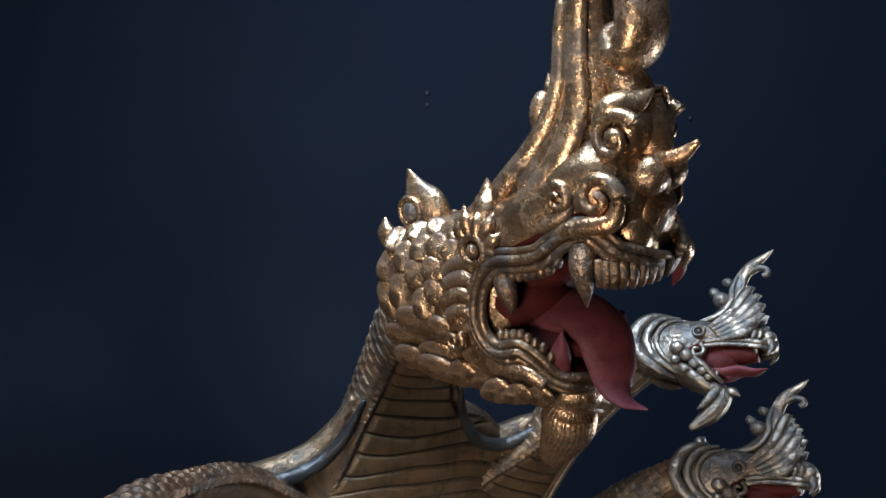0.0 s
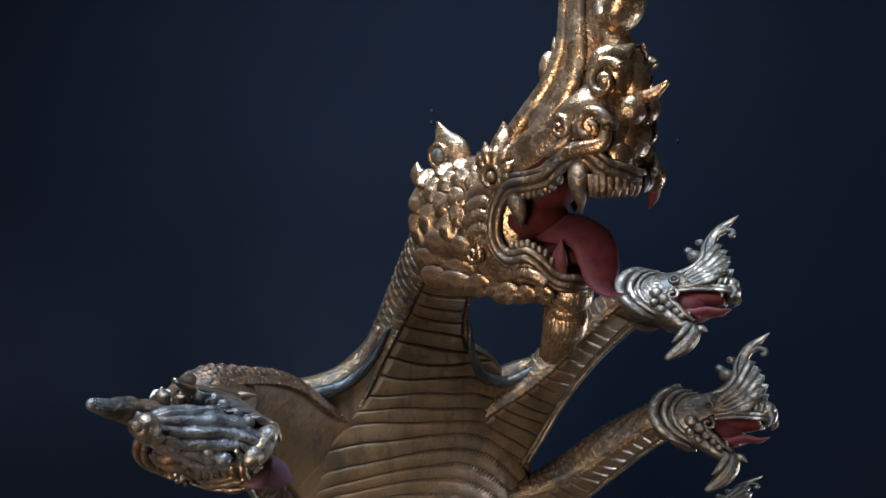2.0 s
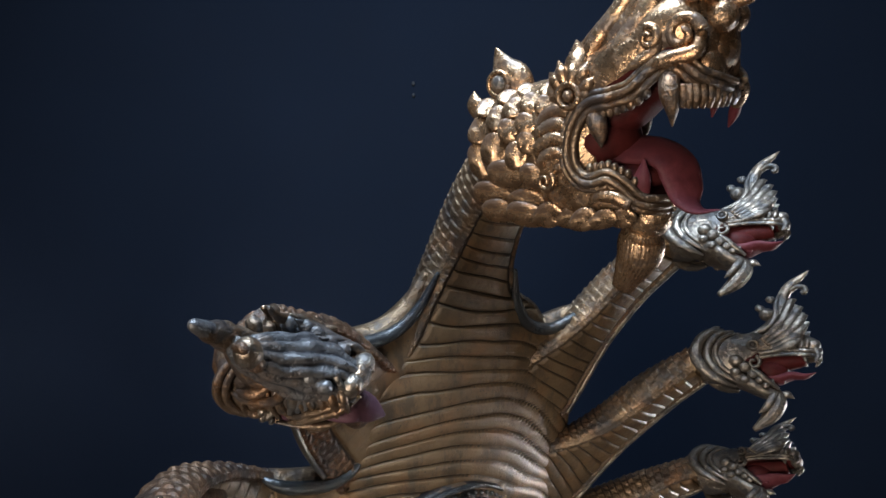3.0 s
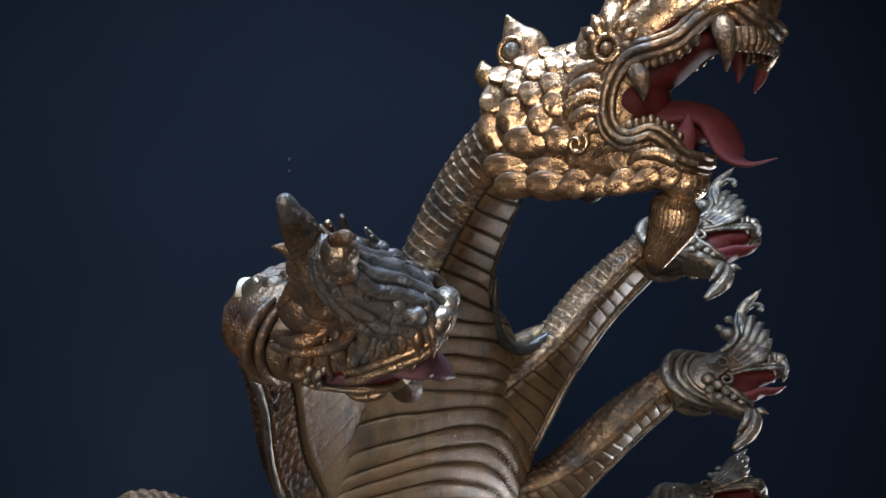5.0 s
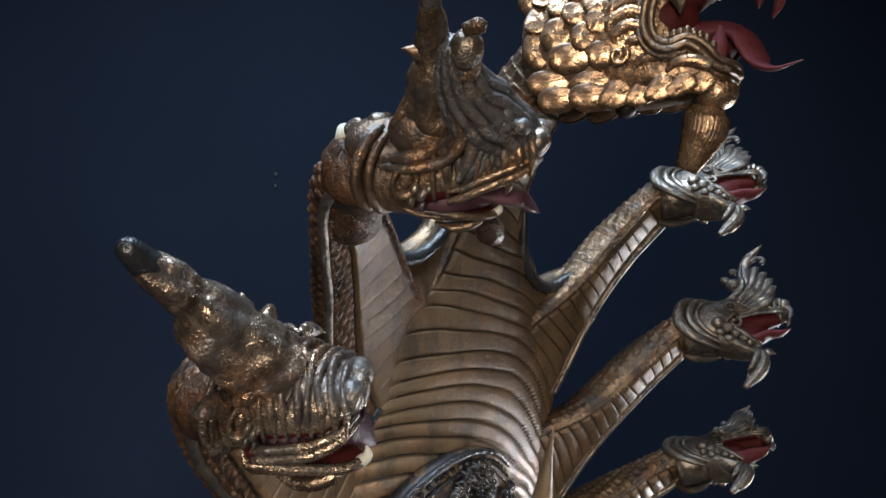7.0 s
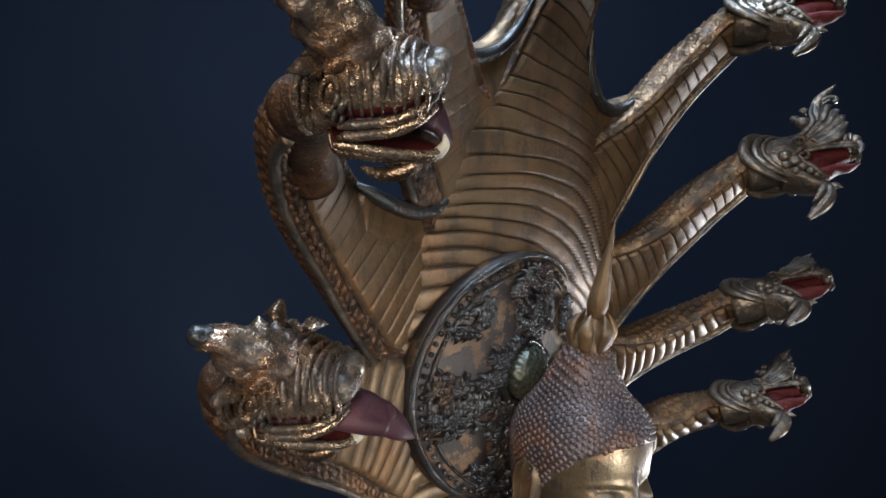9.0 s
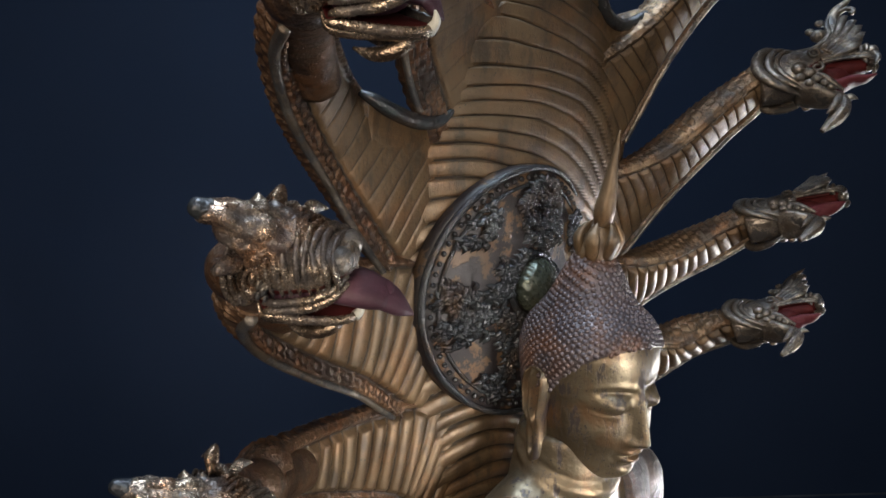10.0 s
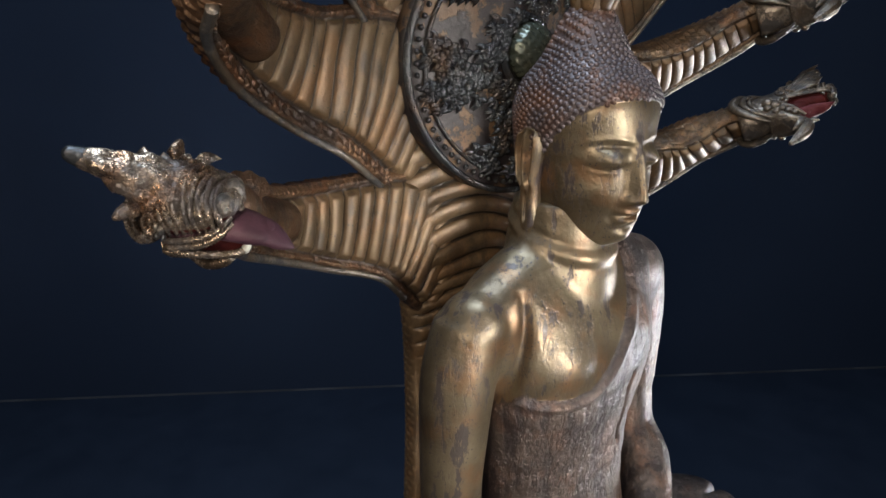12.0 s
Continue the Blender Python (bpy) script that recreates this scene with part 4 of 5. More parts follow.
for i, (rows, nose, tip) in enumerate(neck_table.values()):
    collar = np.array(rows[-1][:3])
    if i in turned_heads:
        jaw, fwd, up, k, crest_end = turned_heads[i]
        m = Matrix(basis(jaw, fwd, up)) @ Matrix.Scale(k, 4) @ Matrix.Translation((-0.110, 0.004, 0.040))
        head = copy_part(templates["cone" if i else "long"], hood, m)
        cone_crest(head, crest_end, ASHEN if i else BRONZE, 1.0 if i else 0.75)
        if i == 0:
            maned(head)
        for child in head.children:
            if i == 1 and child.name.startswith("tongue"):  # its tongue is curled back to the tip of the jaw
                child.matrix_basis = Matrix.Translation((0.080, 0, 0.002)) @ Matrix.Diagonal((0.55, 1, 1, 1)) @ Matrix.Translation((-0.080, 0, 0))
        back, inside = (np.array(m @ Vector(q)) for q in ((0.016, 0.014, -0.024) if i == 0 else (0.028, 0.010, -0.036) if i < 3 else (0.052, 0.026, -0.030), (0.066, 0, -0.014)))
        way = [np.array(rows[-3][:3]), np.array(rows[-2][:3]), 0.5 * collar + 0.5 * back, back, inside]
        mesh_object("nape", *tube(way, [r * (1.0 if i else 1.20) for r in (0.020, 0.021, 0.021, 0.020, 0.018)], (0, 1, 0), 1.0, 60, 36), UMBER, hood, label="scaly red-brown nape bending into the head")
        continue
    fwd, up = np.array(nose) - collar, np.array(tip) - collar
    reach = np.linalg.norm(fwd)
    rise = np.linalg.norm(up - unit(fwd) * (unit(fwd) @ up))
    k = reach / 0.123
    m = Matrix(basis(collar, fwd, up)) @ Matrix.Scale(k, 4)
    head = copy_part(templates["fan"], hood, m)
    for child in head.children:
        kind = child.name.split(".")[0]
        if kind.startswith("crest") or kind == "bead_curl":
            child.matrix_basis = Matrix.Translation((0, 0, 0.02)) @ Matrix.Diagonal((1, 1, (rise / k - 0.02) / 0.108, 1)) @ Matrix.Translation((0, 0, -0.02))
for template in templates.values():
    for ob in (*template.children, template):
        bpy.data.objects.remove(ob)

# ---- great head ----
G = Matrix(basis((0.0457, -0.1757, 1.70), (0.2588, -0.966, 0), (0, 0, 1)))
CHEEK = [(-0.132, 0.020, -0.036, 0.020), (-0.112, 0.036, -0.055, 0.038), (-0.080, 0.041, -0.062, 0.050), (-0.045, 0.042, -0.060, 0.058), (-0.015, 0.040, -0.054, 0.064), (0.004, 0.032, -0.046, 0.058)]
MUZZLE = [(-0.045, 0.034, -0.004, 0.066), (-0.012, 0.040, 0.020, 0.080), (0.018, 0.042, 0.036, 0.098), (0.042, 0.041, 0.050, 0.118), (0.062, 0.038, 0.064, 0.126), (0.078, 0.033, 0.056, 0.120), (0.090, 0.024, 0.046, 0.104), (0.097, 0.012, 0.048, 0.086)]


def great(name, piece, material, label="", slots=None, parent=None):
    return mesh_object(name, *piece, material, parent or great_head, slots, label=label)


def flank(rows, x, z, square=0.85):
    """Half width of a body of rings at x and height z, and the outward normal there (for positive y)."""
    p = np.array(rows)
    hw, zb, zt = (np.interp(x, p[:, 0], p[:, k]) for k in (1, 2, 3))
    c = np.clip((z - (zt + zb) / 2) / ((zt - zb) / 2), -0.96, 0.96)
    e = 2 / square
    y = hw * (1 - abs(c) ** e) ** (1 / e)
    nrm = unit((0.0, (y / hw) ** (e - 1) / hw, math.copysign(abs(c) ** (e - 1), c) / ((zt - zb) / 2)))
    return y, nrm


cheek = body_rings(CHEEK, 36, 0.85)
upper = body_rings(MUZZLE, 36, 0.85)
v, f = joined(loft(upper), loft(cheek))
v = v + 0.0014 * np.array([noise.noise_vector(Vector(p) * 60) for p in v])
great_head = mesh_object("great_head", v, f, [GOLD, LINING], hood, pad(red_slots(upper, "bottom", -0.01), f), label="large bright gold serpent head with gaping red mouth")
great_head.matrix_basis = G
lower = body_rings([(-0.050, 0.034, -0.062, -0.010), (-0.010, 0.038, -0.061, -0.021), (0.020, 0.036, -0.057, -0.021), (0.040, 0.030, -0.053, -0.030), (0.056, 0.018, -0.048, -0.036), (0.064, 0.006, -0.044, -0.038)], 30, 0.8)
v, f = loft(lower)
great("lower_jaw", (v, f), [GOLD, LINING], "", pad(red_slots(lower, "top", -0.01), f))
great("throat_skin", tube([(-0.110, 0, -0.050), (-0.060, 0, -0.056), (-0.010, 0, -0.058), (0.040, 0, -0.050)], (0.020, 0.022, 0.018, 0.012), (0, 0, 1), 0.6, 30, 24), BELLY, "plain bronze skin under the jaw")
great("throat_knob", ball((-0.034, -0.004, -0.069), (0.010, 0.010, 0.008), 10, 14), LACQUER, "dark knob under the jaw")
great("throat", ball((-0.004, 0, 0.006), (0.030, 0.036, 0.030)), LINING, "dark red mouth lining")
great("mouth_floor", ball((0.018, 0, -0.020), (0.040, 0.030, 0.014)), LINING)
great("palate", tube([(-0.012, 0, 0.018), (0.020, 0, 0.032), (0.048, 0, 0.052), (0.080, 0, 0.052)], (0.022, 0.016, 0.012, 0.006), (0, 1, 0), 1.5, 30, 20), LINING, "dark red roof of the mouth")
LIP = np.array([(0.098, 0.004, 0.047), (0.094, 0.020, 0.050), (0.083, 0.034, 0.056), (0.069, 0.039, 0.066), (0.055, 0.041, 0.059), (0.040, 0.042, 0.045), (0.022, 0.043, 0.038), (0.004, 0.043, 0.033), (-0.006, 0.043, 0.018), (-0.009, 0.043, 0.002),
                (-0.006, 0.043, -0.012), (0.004, 0.042, -0.019), (0.020, 0.040, -0.014), (0.035, 0.036, -0.021), (0.046, 0.030, -0.032), (0.057, 0.018, -0.035), (0.062, 0.002, -0.036)])
lip = spline(LIP, 60)
run = np.gradient(lip, axis=0)
away = unit(np.stack([run[:, 2], 0 * run[:, 0], -run[:, 0]], -1))
for sy in (1, -1):
    mirror = (1, sy, 1)
    for off, out, r in ((0.0010, 0.000, 0.0034), (0.0072, 0.0012, 0.0036), (0.0128, -0.0002, 0.0026)):
        pts = (lip + away * off + (0, out, 0)) * mirror
        great("lip", tube(pts[1:-1], [r] * (len(pts) - 2), (0, 1, 0), 1.0, 150, 10), BRONZE, "dark ridged lip")
    # gum knobs inside both lips
    for k in range(8):
        x = 0.008 + 0.0058 * k
        great("gum_knob", ball((x, sy * 0.0395, np.interp(x, (0.004, 0.022, 0.040, 0.055), (0.030, 0.034, 0.041, 0.055))), (0.0036, 0.0040, 0.0050), 8, 10), BRONZE)
        x = 0.004 + 0.0052 * k
        great("gum_knob", ball((x, sy * (0.0395 - 0.00016 * k * k), np.interp(x, (0.004, 0.020, 0.035, 0.046), (-0.0140, -0.0095, -0.0160, -0.028))), (0.0032, 0.0036, 0.0044), 8, 10), BRONZE)
    # fluted skirt of the upper lip at the front
    for k in range(8):
        a = k / 7
        x, y = 0.078 + 0.021 * math.sin(a * 1.45), 0.036 * math.cos(a * 1.45) + 0.001
        great("lip_tooth", tube([(x - 0.002, sy * y, 0.056), (x, sy * (y + 0.001), 0.047), (x - 0.001, sy * y, 0.039)], (0.0042, 0.0040, 0.0022), n=10, m=8), BRONZE)
    great("fang", tube([(0.065, sy * 0.037, 0.062), (0.069, sy * 0.044, 0.050), (0.0715, sy * 0.043, 0.038), (0.0715, sy * 0.040, 0.025)], (0.0085, 0.0078, 0.0052, 0.0006), (0, 1, 0), 0.85, 24, 14), BRONZE if sy < 0 else RED, "long pale fang" if sy < 0 else "red painted fang")
    if sy > 0:
        great("fang", tube([(0.092, 0.022, 0.060), (0.094, 0.034, 0.048), (0.089, 0.042, 0.034)], (0.0070, 0.0078, 0.0040), n=16, m=12), GOLD, "front fang")
        great("fang_tip", tube([(0.0905, 0.040, 0.038), (0.0875, 0.0445, 0.028), (0.0835, 0.046, 0.017)], (0.0046, 0.0044, 0.0006), n=12, m=12), RED, "red painted tip of the front fang")
    great("back_tooth", tube([(0.002, sy * 0.037, 0.034), (0.009, sy * 0.041, 0.024), (0.0125, sy * 0.041, 0.014), (0.0135, sy * 0.040, 0.004)], (0.0080, 0.0086, 0.0060, 0.0008), (0, 1, 0), 0.8, 20, 12), BRONZE)
    great("eye", ball((0.090, sy * 0.011, 0.104), (0.0135, 0.0125, 0.0130), 16, 20), GOLD, "round bulging eye")
    # rolled scrolls on the face, each with its dark hollow
    great("cheek_scroll", spiral((0.073, sy * 0.0355, 0.092), 0.0135, 1.2, 0.0050, (0, sy, 0), 2.9 if sy > 0 else 0.2, -sy, n=40), GOLD)
    great("cheek_leaf", tube([(0.086, sy * 0.033, 0.094), (0.083, sy * 0.037, 0.080), (0.070, sy * 0.040, 0.075), (0.056, sy * 0.042, 0.071), (0.044, sy * 0.042, 0.064)], (0.0040, 0.0066, 0.0066, 0.0050, 0.0008), (0, 1, 0), 0.8, 30, 12), GOLD)
    great("small_scroll", spiral((0.048, sy * 0.0395, 0.089), 0.0085, 1.2, 0.0040, (0, sy, 0), 2.0, sy, n=30), GOLD)
    great("small_leaf", tube([(0.056, sy * 0.037, 0.088), (0.052, sy * 0.039, 0.080), (0.042, sy * 0.041, 0.072), (0.030, sy * 0.042, 0.064)], (0.003, 0.0050, 0.0046, 0.0008), (0, 1, 0), 0.8, 24, 10), GOLD)
    great("brow_scroll", spiral((0.077, sy * 0.0270, 0.126), 0.0150, 1.15, 0.0048, (0, sy, 0), 0.7 if sy < 0 else 2.4, -sy, n=44), GOLD)
    great("brow_bead", ball((0.078, sy * 0.0290, 0.127), (0.0062, 0.0055, 0.0062), 12, 16), GOLD)
    great("brow_leaf", tube([(0.064, sy * 0.026, 0.134), (0.072, sy * 0.025, 0.142), (0.081, sy * 0.016, 0.145), (0.089, sy * 0.006, 0.153)], (0.0048, 0.0085, 0.0082, 0.0008), (0, 1, 0), 0.8, 30, 12), GOLD, "pointed leaf rolled into a scroll over the eye")
    great("brow_swell", ball((0.080, sy * 0.012, 0.130), (0.012, 0.014, 0.017), 14, 18), GOLD)
    great("nostril", ball((0.084, sy * 0.016, 0.068), (0.014, 0.014, 0.016), 14, 18), GOLD)
    # ear: ringed disc below a tall leaf
    great("ear_ring", tube([(-0.016 + 0.0095 * math.cos(t), sy * 0.0445, 0.044 + 0.0095 * math.sin(t)) for t in np.linspace(0, 2 * math.pi, 17)], [0.0030] * 17, (0, 1, 0), 1.0, 40, 8), GOLD)
    great("ear_stud", ball((-0.016, sy * 0.0445, 0.044), (0.0052, 0.0050, 0.0052), 10, 12), GOLD)
    great("ear", flame((-0.016, sy * 0.040, 0.050), (-0.025, sy * 0.020, 0.088), (0.004, -sy * 0.000, 0.002), 0.0110, 0.009), GOLD, "leaf-shaped ear above a ringed disc")
    great("ear_ridge", flame((-0.014, sy * 0.044, 0.052), (-0.019, sy * 0.033, 0.074), (0.001, sy * 0.002, 0), 0.0055, 0.005), GOLD)
    for dx, dz, w in ((-0.024, 0.016, 0.0065), (-0.016, 0.026, 0.0060), (0.014, 0.026, 0.0055), (0.021, 0.014, 0.0050), (0.020, 0.002, 0.0040)):
        great("ear_leaf", flame((-0.016 + dx * 0.35, sy * 0.042, 0.044 + dz * 0.3), (-0.016 + dx, sy * (0.036 if dx < 0 else 0.040), 0.046 + dz), (0.002, sy * 0.003, 0), w, w * 0.75), GOLD)
    # curled locks behind the mouth
    for lock in (((-0.012, 0.028), (-0.026, 0.032), (-0.040, 0.027), (-0.046, 0.018)), ((-0.014, 0.017), (-0.028, 0.021), (-0.042, 0.014), (-0.045, 0.005)), ((-0.016, 0.006), (-0.030, 0.009), (-0.044, 0.001), (-0.046, -0.008)),
                 ((-0.017, -0.004), (-0.030, -0.003), (-0.040, -0.010), (-0.040, -0.018)), ((-0.014, -0.015), (-0.024, -0.016), (-0.031, -0.022)), ((0.014, -0.030), (-0.002, -0.028), (-0.016, -0.032), (-0.024, -0.040)), ((0.040, -0.041), (0.026, -0.035), (0.012, -0.036), (0.004, -0.044))):
        pts = [(x, sy * (max(0.037, flank(CHEEK, x, z)[0]) + 0.0015) if x < 0.01 else sy * (0.040 - 0.10 * max(0.0, x - 0.012)), z) for x, z in lock]
        great("lock", tube(pts, [0.0050, 0.0060, 0.0048, 0.0018][:len(pts)] if len(pts) == 4 else [0.0045, 0.0052, 0.0018], (0, 1, 0), 0.85, 26, 10), GOLD)
    great("jaw_scroll", spiral((-0.036, sy * 0.0425, -0.029), 0.0085, 1.3, 0.0034, (0, sy, 0), 1.0, sy, n=30), GOLD)
    # fin with a round stud behind the ear
    great("neck_leaf", flame((-0.120, sy * 0.022, 0.018), (-0.131, sy * 0.020, 0.042), (-0.002, sy * 0.002, 0), 0.0095, 0.006), GOLD)
    # red lobes standing beside the tongue
    great("tongue_lobe", tube([(0.041, sy * 0.023, -0.036), (0.044, sy * 0.0265, -0.020), (0.045, sy * 0.027, -0.004)] if sy < 0 else [(0.050, 0.020, -0.024), (0.056, 0.025, -0.014), (0.057, 0.028, -0.003)], (0.0085, 0.0075, 0.0010) if sy < 0 else (0.006, 0.006, 0.002), (0, 1, 0), 0.7, 20, 12), RED)
great("neck_fin", tube([(-0.098, -0.004, 0.036), (-0.100, -0.005, 0.052), (-0.108, -0.007, 0.066), (-0.115, -0.009, 0.081)], (0.024, 0.0225, 0.0120, 0.001), (0, 1, 0), 0.5, 30, 18), GOLD, "pointed fin with a round stud")
for sy in (1, -1):
    great("fin_ring", tube([(-0.106 + 0.0110 * math.cos(t), -0.005 + sy * 0.0110, 0.049 + 0.0110 * math.sin(t)) for t in np.linspace(0, 2 * math.pi, 17)], [0.0026] * 17, (0, 1, 0), 1.0, 40, 8), GOLD)
    great("fin_stud", ball((-0.106, -0.005 + sy * 0.0100, 0.049), (0.0086, 0.0060, 0.0086), 12, 14), SILVER)
great("brow_horn", tube([(0.086, -0.008, 0.112), (0.098, -0.009, 0.114), (0.108, -0.008, 0.117), (0.118, -0.007, 0.126)], (0.0036, 0.0046, 0.0050, 0.0018), (0, 1, 0), 0.8, 24, 12), GOLD, "short curved horn over the eye")
great("nose", ball((0.087, 0, 0.080), (0.0150, 0.0200, 0.0200), 16, 20), GOLD)
great("nose_ridge", tube([(0.088, 0, 0.088), (0.088, 0, 0.106), (0.084, 0, 0.124), (0.074, 0, 0.142)], (0.011, 0.011, 0.014, 0.016), n=24, m=14), GOLD)
# tall crest of parallel flowing ridges, with a rolled curl in front and a bulb behind
great("crest", tube([(-0.020, 0, 0.050), (0.010, 0, 0.084), (0.033, 0, 0.118), (0.042, 0, 0.150), (0.037, 0, 0.185), (0.038, 0, 0.222), (0.050, 0, 0.265), (0.076, 0, 0.320)],
                    (0.030, 0.030, 0.024, 0.0180, 0.0150, 0.0125, 0.0100, 0.001), (0, 1, 0), 0.95, 80, 48), GOLD, "tall crest of flowing ridges with a rolled curl")
for sy in (1, -1):
    for path, radii, flat in ((((0.006, 0.038, 0.058), (0.024, 0.036, 0.082), (0.040, 0.028, 0.110), (0.046, 0.021, 0.140), (0.041, 0.0160, 0.175), (0.040, 0.0125, 0.215), (0.050, 0.008, 0.260)), (0.0050, 0.0090, 0.0095, 0.0085, 0.0075, 0.0062, 0.0015), 0.55),
                        (((-0.020, 0.030, 0.056), (-0.003, 0.026, 0.088), (0.018, 0.019, 0.120), (0.027, 0.0135, 0.152), (0.024, 0.009, 0.190), (0.022, 0.004, 0.214)), (0.0044, 0.0070, 0.0072, 0.0060, 0.0042, 0.0008), 0.7)):
        great("crest_ridge", tube([(x, y * sy, z) for x, y, z in path], radii, (0, 1, 0), flat, 70, 14), GOLD)
great("crest_curl", tube([(0.050, 0, 0.236), (0.062, 0, 0.224), (0.071, 0, 0.206), (0.075, 0, 0.188), (0.070, 0, 0.174), (0.060, 0, 0.172), (0.056, 0, 0.182), (0.062, 0, 0.188)], (0.009, 0.0115, 0.0130, 0.0145, 0.0140, 0.0105, 0.0075, 0.0030), (0, 1, 0), 1.35, 70, 20), GOLD, "fat rolled curl")
great("crest_root", tube([(0.058, 0, 0.168), (0.066, 0, 0.158), (0.074, 0, 0.146)], (0.010, 0.012, 0.012), (0, 1, 0), 1.2, 16, 14), GOLD)
great("crest_bulb", ball((0.006, 0, 0.132), (0.0085, 0.0085, 0.0150), 14, 18), GOLD)
great("crest_bulb_stalk", tube([(0.018, 0, 0.108), (0.011, 0, 0.118), (0.007, 0, 0.128)], (0.004, 0.006, 0.006), n=14, m=10), GOLD)
for root, tip in (((0.026, 0, 0.160), (0.016, 0, 0.196)), ((0.012, 0, 0.098), (-0.003, 0, 0.115)), ((-0.006, 0, 0.082), (-0.016, 0, 0.093)), ((0.020, 0, 0.140), (0.010, 0, 0.158)), ((-0.030, 0, 0.058), (-0.046, 0, 0.066))):
    great("crest_spike", flame(root, tip, (-0.002, 0, -0.002), 0.0050, 0.004), GOLD)
# tongue
great("tongue", tube([(-0.018, 0, 0.000), (0.015, 0, -0.002), (0.042, 0, -0.001), (0.060, -0.002, -0.008), (0.070, -0.007, -0.023), (0.077, -0.014, -0.036), (0.090, -0.021, -0.041), (0.109, -0.028, -0.036)],
                     (0.024, 0.0230, 0.0215, 0.0205, 0.0180, 0.0125, 0.0065, 0.001), (0.5, -0.35, 1), 0.34, 70, 20), RED, "long dull red tongue curling over the lip")


def scale_piece(seed, point):
    """A thick scale with a rounded, uneven outline, lying along x with its back on z = 0; point sharpens its end."""
    rng = random.Random(seed)
    ang = np.linspace(0, 2 * np.pi, 20, endpoint=False)
    wave = 1 + 0.06 * np.cos(2 * ang + rng.uniform(0, 6)) + 0.05 * np.cos(3 * ang + rng.uniform(0, 6))
    x = np.cos(ang) * wave + point * np.clip(np.cos(ang), 0, 1) ** 3
    y = np.sin(ang) * wave
    rings = [np.stack([x * s, y * s, np.full_like(x, h)], -1) for s, h in ((0.95, -0.14), (1.0, 0.06), (0.985, 0.17), (0.90, 0.25), (0.66, 0.29), (0.33, 0.30), (0.05, 0.30))]
    rings = np.array(rings)
    lumps = np.array([[noise.noise(Vector((p[0] * 1.6, p[1] * 1.6, seed * 3.7))) for p in r] for r in rings])
    rings[2:, :, 2] += 0.12 * lumps[2:]
    return loft(rings * 0.012)


scale_meshes = []
for seed in range(6):
    v, f = scale_piece(seed, (0.0, 0.15, 0.35)[seed % 3])
    # Black ground along each lower edge doubles as shade between overlapping scales.
    blank = mesh_object("scale", v, f, [GOLD, LACQUER], great_head, [1 if k < 20 else 0 for k in range(len(f))])
    scale_meshes.append(blank.data)
    bpy.data.objects.remove(blank)
rng = random.Random(4)


def put_scale(x, z, length, height, lean=0.0, pointed=0, lift=0.0):
    """A scale on both cheeks at x, z of the profile, its end turned back by lean degrees from straight back."""
    y, nrm = flank(CHEEK, min(x, 0.0), max(z, -0.040))
    if x > 0:
        y = 0.040 - 0.25 * max(0.0, x - 0.010)
    for sy in (1, -1):
        out = Vector((0, nrm[1] * sy, nrm[2]))
        if out.z < -0.30:
            out = Vector((0, 0.954 * sy, -0.30))
        elif out.z > 0.8:
            out = Vector((0, 0.6 * sy, 0.8))
        ax = Vector((-math.cos(radians(lean)), 0, -math.sin(radians(lean))))
        ax = (ax - out * ax.dot(out)).normalized()
        m = Matrix((ax, out.cross(ax), out)).transposed().to_4x4()
        ob = new("scale", scale_meshes[rng.choice((0, 3) if not pointed else (2, 5))])
        ob.parent = great_head
        thick = 0.5 * min(length, height)
        ob.matrix_basis = Matrix.Translation((x, sy * (y - 0.0010 + lift), z)) @ m @ Matrix.Rotation(radians(rng.uniform(-9, 9)), 4, "Z") @ Matrix.Rotation(radians(-rng.uniform(9, 15)), 4, "Y") @ Matrix.Diagonal((length / 0.024, height / 0.024, thick / 0.012, 1))


for x, z, length, height, lean, pointed in ((0.034, -0.046, 0.019, 0.015, 30, 1), (0.018, -0.049, 0.021, 0.016, 30, 1), (0.002, -0.051, 0.023, 0.017, 28, 1), (-0.016, -0.053, 0.024, 0.018, 25, 1), (-0.037, -0.054, 0.026, 0.020, 20, 1),
                                            (-0.060, -0.057, 0.036, 0.023, 8, 0), (-0.090, -0.058, 0.034, 0.022, 10, 0), (-0.062, -0.043, 0.032, 0.018, 8, 0), (-0.100, -0.043, 0.036, 0.022, 6, 0),
                                            (-0.052, -0.025, 0.022, 0.022, 0, 0), (-0.079, -0.026, 0.036, 0.024, 12, 0), (-0.112, -0.018, 0.022, 0.030, 40, 0), (-0.068, -0.008, 0.021, 0.022, 20, 0), (-0.093, -0.005, 0.026, 0.027, 10, 0),
                                            (-0.057, 0.004, 0.017, 0.019, 10, 0), (-0.112, 0.010, 0.018, 0.024, 40, 1), (-0.077, 0.013, 0.020, 0.020, 10, 0), (-0.093, 0.022, 0.020, 0.021, 20, 0), (-0.060, 0.020, 0.018, 0.018, 0, 0),
                                            (-0.076, 0.032, 0.019, 0.018, 10, 0), (-0.110, 0.030, 0.018, 0.020, 60, 1), (-0.060, 0.037, 0.017, 0.017, -10, 0), (-0.045, 0.036, 0.015, 0.016, -10, 0), (-0.045, 0.049, 0.016, 0.014, -10, 0),
                                            (-0.090, 0.040, 0.018, 0.016, 0, 0), (-0.070, 0.047, 0.017, 0.014, 0, 0)):
    put_scale(x, z - (0.006 if z < -0.04 else 0.002), length * 1.16, height * 1.16, lean, pointed)
